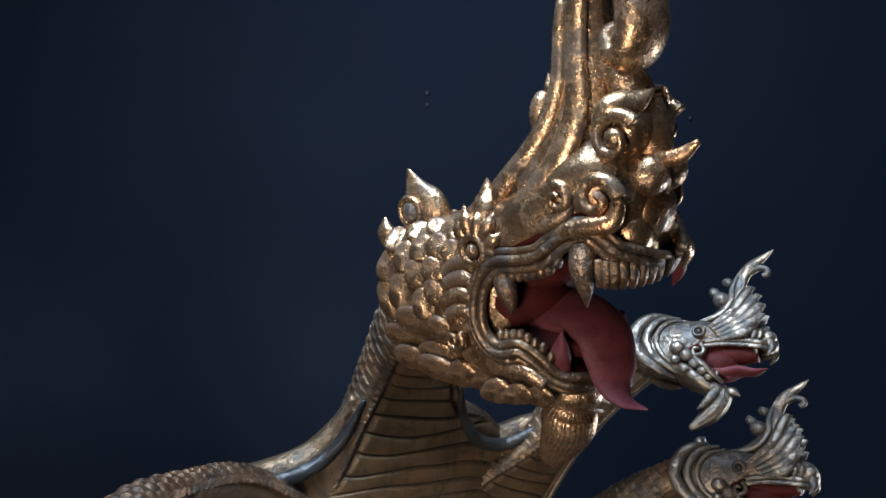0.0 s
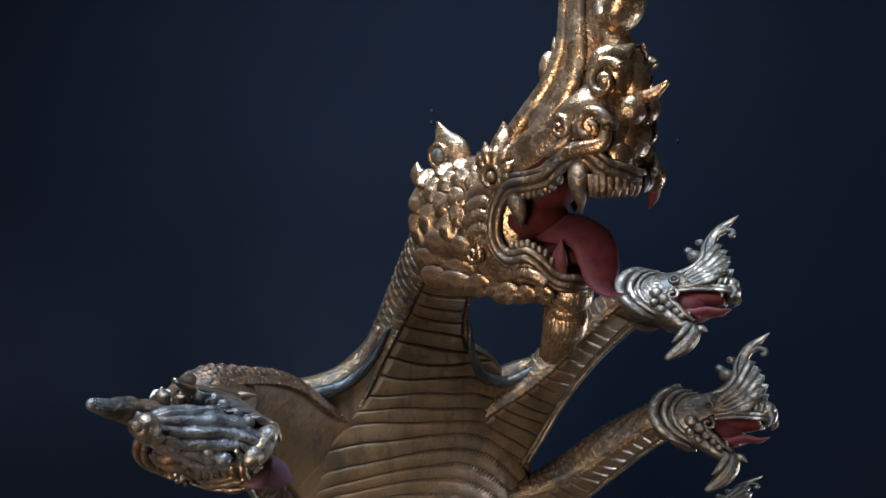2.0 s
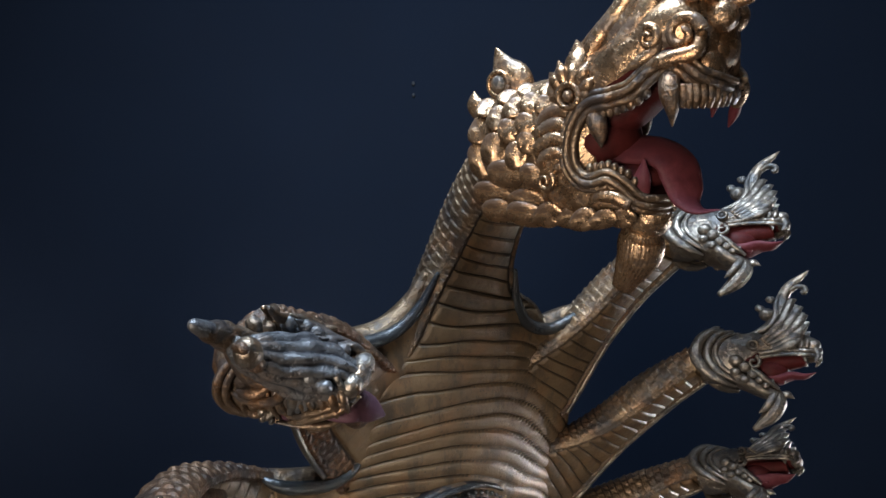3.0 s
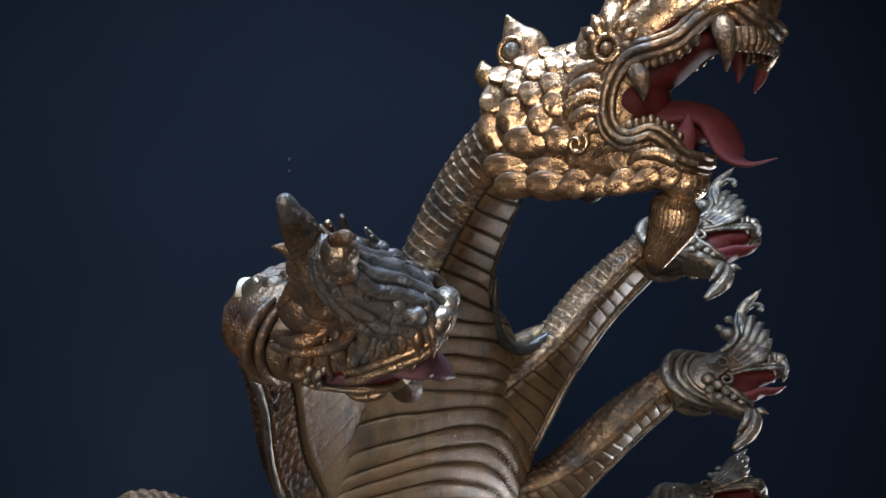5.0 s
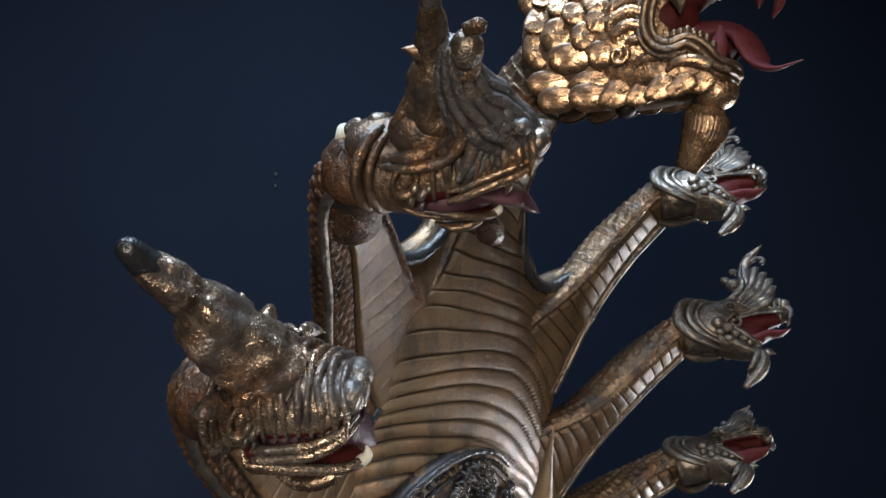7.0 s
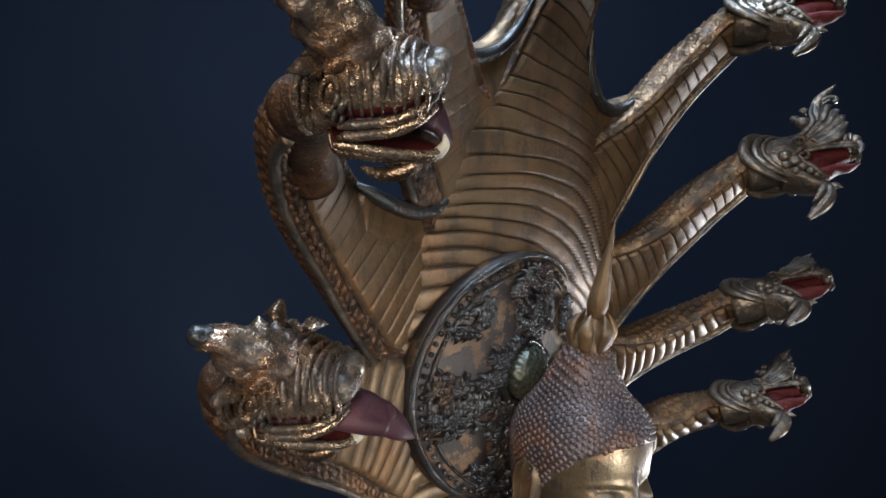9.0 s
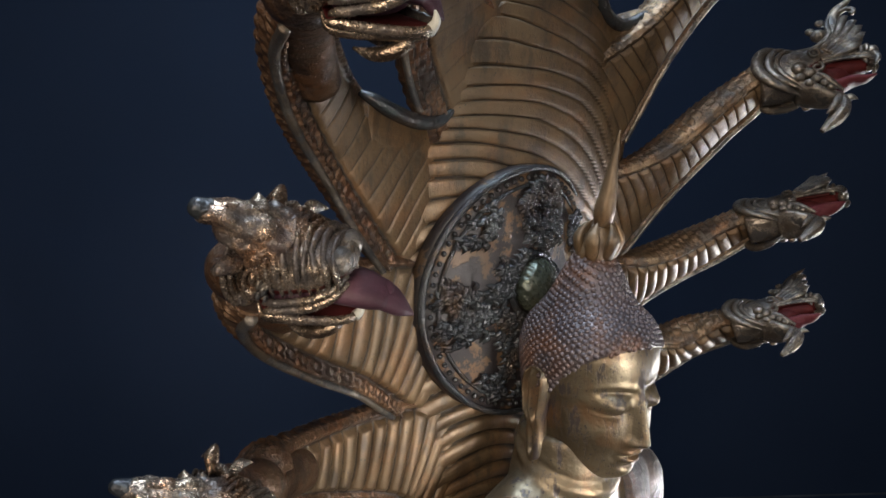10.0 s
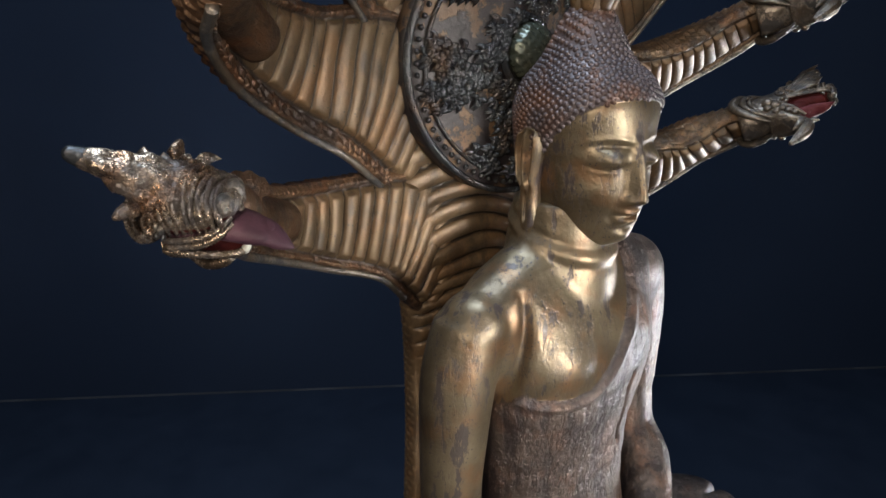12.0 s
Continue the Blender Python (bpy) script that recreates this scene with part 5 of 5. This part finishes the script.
# chin tassel
great("tassel_knob", ball((0.042, -0.003, -0.056), (0.0195, 0.0190, 0.0175), 18, 24), GOLD)
great("tassel", tube([(0.037, -0.001, -0.068), (0.035, 0, -0.076), (0.034, 0, -0.090), (0.027, 0, -0.108), (0.020, 0, -0.124)], (0.013, 0.0185, 0.0190, 0.0140, 0.0095), (0, 1, 0), 1.0, 36, 96, 32, 0.10), GOLD, "two-part beard tassel hanging from the chin")

# ---- halo ----
halo = tagged(new("halo_disc"), "dark lacquered round halo with worn floral relief fixed to the hood", "halo")
halo.matrix_basis = Matrix(basis((-0.014, -0.012, 1.158), (1, 0, 0), (0, 0, 1)))
HR = 0.136
a = np.linspace(0, 2 * np.pi, 96, endpoint=False)


def curved(v):
    """The halo follows the swell of the hood behind it."""
    v = np.array(v, dtype=float)
    v[..., 1] += 1.5 * v[..., 0] ** 2
    return v


def disc_ring(r, y):
    return curved(np.stack([r * np.cos(a), np.full_like(a, y), r * np.sin(a)], -1))


mesh_object("disc", *loft([disc_ring(r, y) for r, y in ((0.001, -0.004), (0.05, -0.004), (0.10, -0.003), (HR - 0.022, -0.001), (HR - 0.002, 0.0), (HR, 0.003), (HR, 0.013), (0.001, 0.013))]), HALO_BARE, halo)
for r, w in ((HR - 0.003, 0.0034), (HR - 0.020, 0.0020)):
    mesh_object("rim", *loft([disc_ring(r + w * math.cos(t), -0.003 - w * math.sin(t)) for t in np.linspace(0, 2 * np.pi, 12)], False), HALO, halo)
bead = mesh_object("bead", *ball((0, 0, 0), (0.0030, 0.0028, 0.0030), 6, 8), HALO, halo)
for k in range(72):
    t = 2 * math.pi * k / 72
    place = Matrix.Translation(((HR - 0.012) * math.cos(t), 1.5 * ((HR - 0.012) * math.cos(t)) ** 2 - 0.003, (HR - 0.012) * math.sin(t)))
    if k == 0:
        bead.matrix_basis = place
    else:
        copy_part(bead, halo, place)
v, f = ball((0, 0, 0), (0.028, 0.016, 0.028), 44, 72)
v = np.array(v)
v *= 1 + 0.07 * np.maximum(np.abs(np.sin((v[:, 0:1] + v[:, 2:3]) * 330)), np.abs(np.sin((v[:, 0:1] - v[:, 2:3]) * 330))) ** 6  # cross-hatched
boss = mesh_object("boss", v + (0.004, -0.010, 0.008), f, BOSS, halo, label="domed green-black centre boss, cross-hatched")
mesh_object("boss_rim", *loft([disc_ring(0.034 + 0.004 * math.cos(t), -0.006 - 0.004 * math.sin(t)) + (0.004, 0, 0.008) for t in np.linspace(0, 2 * np.pi, 10)], False), HALO, boss)
rng = random.Random(11)
BARE = ((-0.034, 0.075, 0.020, 0.042), (-0.082, 0.034, 0.034, 0.024), (0.060, 0.078, 0.018, 0.046), (-0.072, -0.062, 0.036, 0.026), (0.060, 0.030, 0.030, 0.022))
for k in range(430):
    t, r = rng.uniform(0, 2 * math.pi), 0.118 * math.sqrt(rng.uniform(0.08, 1))
    x, z = r * math.cos(t), r * math.sin(t)
    if any(((x - bx) / hw) ** 2 + ((z - bz) / hh) ** 2 < rng.uniform(0.75, 1.15) for bx, bz, hw, hh in BARE):
        continue
    pieces = [spiral((x, -0.004, z), rng.uniform(0.003, 0.006), 1.1, 0.0021, (0, -1, 0), rng.uniform(0, 6), rng.choice((1, -1)), n=14)]
    for q in range(5):
        b = rng.uniform(0, 6.28)
        pieces.append(flame((x, -0.004, z), (x + 0.011 * math.cos(b), -0.004, z + 0.011 * math.sin(b)), (0.002, -0.004, 0.002), 0.0028, 0.0030, (0, 1, 0), 8))
    v, f = joined(*pieces)
    mesh_object("scroll_relief", curved(v), f, HALO, halo)


# ---- seated figure ----
BX = -0.02


def head_surface():
    """The head as one skin round a centre, with its features raised from it; hair is returned as a mask."""
    c = np.array((BX, -0.084, 1.088))
    n, m = 170, 220
    th = np.linspace(0.01, np.pi - 0.01, n)
    ph = np.linspace(0, 2 * np.pi, m, endpoint=False)
    d = np.stack([np.outer(np.sin(th), np.sin(ph)), -np.outer(np.sin(th), np.cos(ph)), np.repeat(np.cos(th)[:, None], m, 1)], -1)
    x, y, z = d[..., 0], d[..., 1], d[..., 2]
    rx, ryf, ryb, rzt, rzb = 0.066, 0.071, 0.074, 0.073, 0.104
    x, y = (np.sign(q) * np.abs(q) ** 0.95 for q in (x, y))
    fuller = np.where(z > 0, (1 - np.abs(z) ** 2.9) ** (1 / 2.9) / np.maximum(np.sqrt(1 - z ** 2), 1e-6), (1 - np.abs(z) ** 2.35) ** (1 / 2.35) / np.maximum(np.sqrt(1 - z ** 2), 1e-6))
    x, y = x * np.clip(fuller, 1, 1.6), y * np.clip(fuller, 1, 1.6)
    p = np.stack([x * rx, np.where(y < 0, y * ryf, y * ryb), np.where(z > 0, z * rzt, z * rzb)], -1)
    # jaw: narrower and set forward below the cheeks
    down = np.clip(-p[..., 2] / rzb, 0, 1)
    face = np.clip((0.032 - p[..., 2]) / 0.050, 0, 1)
    p[..., 0] *= 1 - 0.09 * face ** 2 * (3 - 2 * face) - 0.02 * down ** 3
    p[..., 1] -= 0.016 * down ** 1.6
    wedge = np.clip(-p[..., 1] / 0.07, 0, 1) ** 2 * face
    p[..., 0] *= 1 - 0.27 * wedge
    back = (p[..., 1] > 0)
    p[..., 1] = np.where(back, p[..., 1] * (1 - 0.10 * down ** 1.4), p[..., 1])
    # crown knot
    rr = np.sqrt(p[..., 0] ** 2 + (p[..., 1] - 0.006) ** 2)
    p[..., 2] += np.where(p[..., 2] > 0.02, 0.050 * np.exp(-(rr / 0.034) ** 3.6), 0)
    q = p + c
    X, Z = q[..., 0] - BX, q[..., 2]
    front = np.clip((-p[..., 1] - 0.008) / 0.03, 0, 1)

    def lump(x0, z0, sx, sz):
        return np.exp(-((X - x0) / sx) ** 2 - ((Z - z0) / sz) ** 2)

    push = np.zeros_like(X)
    bridge = np.clip((1.092 - Z) / 0.052, 0, 1)
    on_nose = (Z < 1.100) & (Z > 1.026)
    width = 0.0042 + 0.0046 * bridge
    fall = np.where(Z > 1.040, 1.0, np.clip((Z - 1.030) / 0.010, 0, 1)) * np.clip((1.100 - Z) / 0.008, 0, 1)
    push += np.where(on_nose, (0.0052 + 0.0125 * bridge) * np.exp(-(np.abs(X) / width) ** 2.4) * fall, 0)
    for s in (-1, 1):
        push += 0.0055 * lump(s * 0.0098, 1.039, 0.0046, 0.0055)
        push -= 0.0042 * lump(s * 0.0210, 1.0895, 0.0140, 0.0036)
        push -= 0.0030 * lump(s * 0.0140, 1.0700, 0.0050, 0.0080)
        push += 0.0112 * lump(s * 0.0262, 1.0768, 0.0135, 0.0088)
        lid = 1.0680 + 14.0 * (X - s * 0.0262) ** 2
        push -= 0.0030 * np.exp(-((Z - lid) / 0.0015) ** 2) * np.exp(-((X - s * 0.0262) / 0.0150) ** 4)
        arch = 1.0965 - 13 * (np.abs(X) - 0.025) ** 2
        push += 0.0014 * np.exp(-((Z - arch) / 0.0036) ** 2) * np.exp(-((X - s * 0.026) / 0.022) ** 6)
        push += 0.0034 * lump(s * 0.030, 1.046, 0.018, 0.018)
        push -= 0.0020 * lump(s * 0.0175, 1.0225, 0.0045, 0.006)
    bow = 0.0018 * np.cos(np.clip(X / 0.0045, -np.pi, np.pi))
    push += 0.0052 * np.exp(-((Z - 1.0278 + bow * 0.3) / 0.0034) ** 2) * np.exp(-(X / 0.0140) ** 4)
    push += 0.0056 * np.exp(-((Z - 1.0185) / 0.0038) ** 2) * np.exp(-(X / 0.0115) ** 4)
    push -= 0.0034 * np.exp(-((Z - 1.0232 - 6 * X ** 2) / 0.0011) ** 2) * np.exp(-(X / 0.0150) ** 6)
    push -= 0.0030 * lump(0, 1.0105, 0.012, 0.004)
    push += 0.0050 * lump(0, 0.9990, 0.016, 0.010)
    q[..., 1] -= push * front
    side = np.arctan2(np.abs(X), -p[..., 1])
    hairline = 1.130 - 0.052 * np.clip(side / 1.40, 0, 1) ** 2.6 - 0.09 * np.clip((side - 1.75) / 0.35, 0, 1)
    hair = Z > hairline
    nrm = unit(p)
    edge = np.clip((Z - hairline) / 0.003, 0, 1)
    q += nrm * (0.0028 * edge)[..., None]
    return q, hair, hairline


head_q, hair_mask, _ = head_surface()
hv, hf = loft(head_q)
n_, m_ = hair_mask.shape
head_slots = [2 if hair_mask[i, j] and hair_mask[i + 1, j] else 0 for i in range(n_ - 1) for j in range(m_)] + [2] * m_ + [0] * m_

# snail curls in rows over the hair
curls, curl_count = [], 0
placed = []
for i in range(2, n_ - 1, 1):
    for j in range(m_):
        if not hair_mask[i, j]:
            continue
        p = head_q[i, j]
        placed.append((i, j, p))
chosen = []
grid = {}
CELL = 0.0054
for i, j, p in placed:
    key = tuple(np.floor(p / CELL).astype(int))
    near = False
    for dx in (-1, 0, 1):
        for dy in (-1, 0, 1):
            for dz in (-1, 0, 1):
                for o in grid.get((key[0] + dx, key[1] + dy, key[2] + dz), ()):
                    if np.sum((o - p) ** 2) < CELL ** 2:
                        near = True
    if not near:
        grid.setdefault(key, []).append(p)
        chosen.append((i, j, p))
for i, j, p in chosen:
    du = head_q[min(i + 2, n_ - 1), j] - head_q[i - 2, j]
    dv = head_q[i, (j + 2) % m_] - head_q[i, j - 2]
    nn = unit(np.cross(dv, du))
    if nn @ (p - np.array((BX, -0.084, 1.10))) < 0:
        nn = -nn
    t = unit(np.cross(nn, (0.3, 0.2, 1)))
    b = np.cross(nn, t)
    ang = np.linspace(0, 2 * np.pi, 7, endpoint=False)
    rings = [p + nn * h + r * (np.cos(ang)[:, None] * t + np.sin(ang)[:, None] * b) for r, h in ((0.0029, -0.001), (0.0028, 0.0007), (0.0021, 0.0016), (0.0007, 0.0020))]
    curls.append(loft(rings, False))
cv, cf = joined(*curls)

# flame finial on the crown
finial = joined(tube([(BX, -0.078, 1.196), (BX, -0.080, 1.212), (BX, -0.084, 1.226), (BX, -0.086, 1.240)], (0.018, 0.020, 0.015, 0.008), n=24, m=18),
                tube([(BX, -0.085, 1.234), (BX, -0.088, 1.254), (BX, -0.092, 1.276), (BX, -0.096, 1.305), (BX, -0.101, 1.334)], (0.007, 0.0105, 0.008, 0.004, 0.0008), n=36, m=16),
                *[flame((BX + 0.016 * math.sin(t), -0.081 - 0.016 * math.cos(t), 1.208), (BX + 0.013 * math.sin(t), -0.085 - 0.013 * math.cos(t), 1.244), (0.007 * math.sin(t), -0.007 * math.cos(t), 0), 0.008, 0.005, (math.sin(t), -math.cos(t), 0)) for t in np.linspace(0, 2 * np.pi, 7)[:-1]])


def ear(s):
    """A long solid ear: rolled rim, hollow shell with an inner fold, and a drooping lobe with its slit."""
    rows = spline([(1.101, -0.0815, 0.004), (1.0985, -0.0815, 0.0115), (1.090, -0.0805, 0.0160), (1.076, -0.0790, 0.0165), (1.060, -0.0790, 0.0140), (1.046, -0.0795, 0.0115), (1.032, -0.0800, 0.0110), (1.018, -0.0810, 0.0108), (1.007, -0.0820, 0.0085), (1.002, -0.0825, 0.0030)], 70)
    u = np.linspace(-1, 1, 29)
    rings = []
    for z, y, w in rows:
        upper = np.clip((z - 1.040) / 0.012, 0, 1) * np.clip((1.099 - z) / 0.006, 0, 1)
        lobe = np.clip((1.040 - z) / 0.008, 0, 1) * np.clip((z - 1.008) / 0.006, 0, 1)
        h = 0.0060 * np.sqrt(np.clip(1 - u ** 4, 0, 1)) + 0.0030
        h += 1.7 * upper * (0.0032 * np.exp(-((np.abs(u) - 0.80) / 0.17) ** 2) - 0.0045 * np.exp(-((u + 0.28) / 0.30) ** 2) - 0.0022 * np.exp(-((u - 0.58) / 0.12) ** 2) + 0.0016 * np.exp(-((u - 0.25) / 0.16) ** 2))
        h -= lobe * 0.0050 * np.exp(-(u / 0.16) ** 2)
        x = BX + s * (0.0600 + h + 0.004 * np.clip((1.05 - z) / 0.05, 0, 1) * 0.5)
        front_side = np.stack([x, y + u * w, np.full_like(u, z)], -1)
        behind = np.stack([np.full(9, BX + s * 0.0565), y + np.linspace(0.9, -0.9, 9) * w, np.full(9, z)], -1)
        rings.append(np.concatenate([front_side, behind]))
    return loft(rings)


def section(z, cx, hw, yf, yb, m=64, sq=0.85):
    t = np.linspace(0, 2 * np.pi, m, endpoint=False)
    cs = np.sign(np.cos(t)) * np.abs(np.cos(t)) ** sq
    sn = np.sign(np.sin(t)) * np.abs(np.sin(t)) ** sq
    mid, half = (yf + yb) / 2, (yb - yf) / 2
    return np.stack([cx + hw * cs, mid + half * sn, np.full(m, z)], -1)


torso_rows = spline([(0.50, 0.110, -0.150, -0.010), (0.56, 0.105, -0.150, -0.010), (0.64, 0.095, -0.145, -0.015), (0.70, 0.090, -0.136, -0.018), (0.77, 0.096, -0.136, -0.018), (0.82, 0.106, -0.146, -0.016), (0.865, 0.114, -0.150, -0.014),
                     (0.910, 0.120, -0.140, -0.014), (0.940, 0.132, -0.126, -0.018), (0.957, 0.120, -0.116, -0.026), (0.972, 0.094, -0.110, -0.034), (0.986, 0.060, -0.106, -0.042)], 60)
torso = loft([section(r[0], BX + 0.013, r[1] + 0.002, r[2], r[3]) for r in torso_rows])
neck = loft([section(z, BX + 0.008, r, -0.074 - r, -0.074 + r, sq=1.0) for z, r in ((0.93, 0.060), (0.95, 0.060), (0.965, 0.058), (0.978, 0.057), (0.990, 0.055), (1.00, 0.053), (1.03, 0.050))])
yoke = joined(*[tube([(BX + 0.010 + s * 0.020, -0.070, 0.975), (BX + 0.010 + s * 0.052, -0.070, 0.962), (BX + 0.010 + s * 0.085, -0.070, 0.942), (BX + 0.010 + s * 0.118, -0.070, 0.922)], (0.028, 0.030, 0.032, 0.034), (0, 1, 0), 0.9, 30, 24) for s in (1, -1)])


def arm(s):
    bx = BX + (0.033 if s > 0 else 0.000)
    sh = (bx + s * 0.120, -0.070, 0.925)
    return joined(ball((bx + s * 0.116, -0.072, 0.922), (0.034, 0.036, 0.034), 20, 28),
                  tube([sh, (bx + s * 0.133, -0.068, 0.87), (bx + s * 0.138, -0.068, 0.81), (bx + s * 0.140, -0.068, 0.75), (bx + s * 0.141, -0.074, 0.69)], (0.036, 0.037, 0.034, 0.031, 0.031), n=40, m=28),
                  tube([(bx + s * 0.141, -0.072, 0.70), (bx + s * 0.126, -0.115, 0.66), (BX + s * 0.085, -0.165, 0.600), (BX + s * 0.030, -0.190, 0.575)], (0.032, 0.029, 0.024, 0.020), n=34, m=24))


legs = joined(*[joined(tube([(BX + s * 0.06, -0.05, 0.545), (BX + s * 0.17, -0.11, 0.556), (BX + s * 0.225, -0.17, 0.560), (BX + s * 0.13, -0.225, 0.540), (BX - s * 0.02, -0.215, 0.530)], (0.066, 0.062, 0.058, 0.046, 0.036), n=50, m=28)) for s in (1, -1)])


def fused(pieces, voxel, smooth_steps):
    """One skin over overlapping closed pieces."""
    v, f = joined(*pieces)
    ob = mesh_object("blank", v, f, SKIN)
    rem = ob.modifiers.new("fuse", "REMESH")
    rem.mode, rem.voxel_size = "VOXEL", voxel
    sm = ob.modifiers.new("soften", "SMOOTH")
    sm.factor, sm.iterations = 0.5, smooth_steps
    me = bpy.data.meshes.new_from_object(ob.evaluated_get(bpy.context.evaluated_depsgraph_get()))
    verts = np.empty(len(me.vertices) * 3)
    me.vertices.foreach_get("co", verts)
    faces = [tuple(p.vertices) for p in me.polygons]
    normals = np.empty(len(me.vertices) * 3)
    me.vertices.foreach_get("normal", normals)
    bpy.data.objects.remove(ob)
    return verts.reshape(-1, 3), faces, normals.reshape(-1, 3)


bv, bf, bn = fused([torso, neck, yoke, arm(1), arm(-1), legs], 0.0027, 40)
X, Yc, Z = bv[:, 0] - BX - 0.004, bv[:, 1], bv[:, 2]
# robe: over the far shoulder, across the chest to below the near breast, and all below
HEM = ((-0.122, -0.100, -0.086, -0.061, -0.030, -0.004, 0.019, 0.042, 0.055, 0.061, 0.066), (0.866, 0.856, 0.849, 0.845, 0.848, 0.866, 0.890, 0.917, 0.936, 0.955, 1.00))
hem = np.interp(X, *HEM)
over = (Z < hem) | (X > 0.066)
bare_arm = (X < -0.094 - 0.06 * np.clip((0.86 - Z) / 0.2, -1, 0.2)) & (Z > 0.60)
over &= ~bare_arm
knots = np.linspace(-0.2, 0.2, 801)
line = np.interp(knots, *HEM)
steep = np.interp(X, knots, np.sqrt(1 + np.gradient(line, knots) ** 2))
below = (hem - Z) / steep
dist = np.clip(below / 0.005, 0, 1)
dist = np.where(X > 0.066, 1, dist)
lift = np.where(over, 0.0045 * dist, 0)
lift += np.where(over, 0.0028 * np.exp(-((below - 0.006) / 0.004) ** 2), 0)
folds = np.array([noise.noise((x * 18, y * 18, z * 55)) for x, y, z in bv])
lift += np.where(over, 0.0012 * folds, 0)
for s in (-1, 1):
    lift += 0.006 * np.exp(-((X - s * 0.052) / 0.030) ** 2 - ((Z - 0.880) / 0.026) ** 2) * (Yc < -0.06)
# a drying crack in the robe
crack = np.exp(-((X - 0.041 + 0.10 * (Z - 0.805) - 0.0025 * np.sin(Z * 120)) / 0.0022) ** 2) * (np.abs(Z - 0.800) < 0.050) * (Yc < -0.06)
lift -= 0.0075 * crack
# fold where the bare arm meets the chest, and a rolled fold round the neck
lift -= 0.0085 * np.exp(-((X + 0.090 + 0.15 * (0.95 - Z)) / 0.0050) ** 2) * np.clip((0.958 - Z) / 0.02, 0, 1) * np.clip((Z - 0.80) / 0.06, 0, 1) * (Yc < -0.055)
about = np.sqrt((X - 0.006) ** 2 + (Yc + 0.074) ** 2)
ring = Z - (0.994 + 0.34 * (Yc + 0.074))
lift += np.where(about < 0.080, 0.0026 * np.exp(-(ring / 0.0060) ** 2) - 0.0010 * np.exp(-((ring - 0.0110) / 0.0030) ** 2) - 0.0008 * np.exp(-((ring + 0.0090) / 0.0030) ** 2), 0)
bv = bv + bn * lift[:, None]
body_slots = [1 if any(over[k] for k in p) else 0 for p in bf]

TURN_HEAD = np.array(Matrix.Translation((BX + 0.021, -0.088, 0)) @ Matrix.Rotation(radians(-14), 4, "Z") @ Matrix.Translation((-BX, 0.084, 0)))
pieces = [(bv, bf), moved((hv, hf), TURN_HEAD), moved((cv, cf), TURN_HEAD), moved(finial, TURN_HEAD), moved(ear(1), TURN_HEAD), moved(ear(-1), TURN_HEAD)]
slots = body_slots + head_slots + [2] * len(cf) + [3] * len(finial[1]) + [0] * (len(ear(1)[1]) * 2)
v, f = joined(*pieces)
figure = mesh_object("seated_statue", v, f, [SKIN, ROBE, HAIR, BELLY], None, slots)
tagged(figure, "gilded seated statue with downcast eyes, dark curls and robe", "statue")

# ---- coiled seat and plinth under the figure ----
seat = tagged(new("coiled_seat"), "gilded coils of the serpent forming the seat on a dark plinth", "statue base")
for z, rx, ry, r in ((0.435, 0.235, 0.165, 0.045), (0.345, 0.255, 0.185, 0.047), (0.250, 0.275, 0.205, 0.048)):
    t = np.linspace(0, 2 * np.pi, 72, endpoint=False)
    c = np.stack([BX + rx * np.cos(t), -0.10 + ry * np.sin(t), np.full_like(t, z)], -1)
    out = unit(np.stack([np.cos(t) * ry, np.sin(t) * rx, 0 * t], -1))
    rings = [c + r * (np.cos(k) * out + np.sin(k) * np.array((0, 0, 1))) for k in np.linspace(0, 2 * np.pi, 20)]
    mesh_object("coil", *loft(rings, False), SCALY, seat)
mesh_object("core", *loft([section(z, BX, 0.235, -0.265, 0.065) for z in (0.21, 0.35, 0.495)]), SCALY, seat)
plinth = mesh_object("plinth", *loft([section(z, 0.0, h, -0.10 - h * 0.9, -0.02 + h * 0.62, 64, 0.35) for z, h in ((FLOOR, 0.36), (FLOOR + 0.02, 0.362), (0.17, 0.362), (0.195, 0.355), (0.202, 0.34))]), PLINTH)
tagged(plinth, "plain dark plinth under the statue", "plinth")
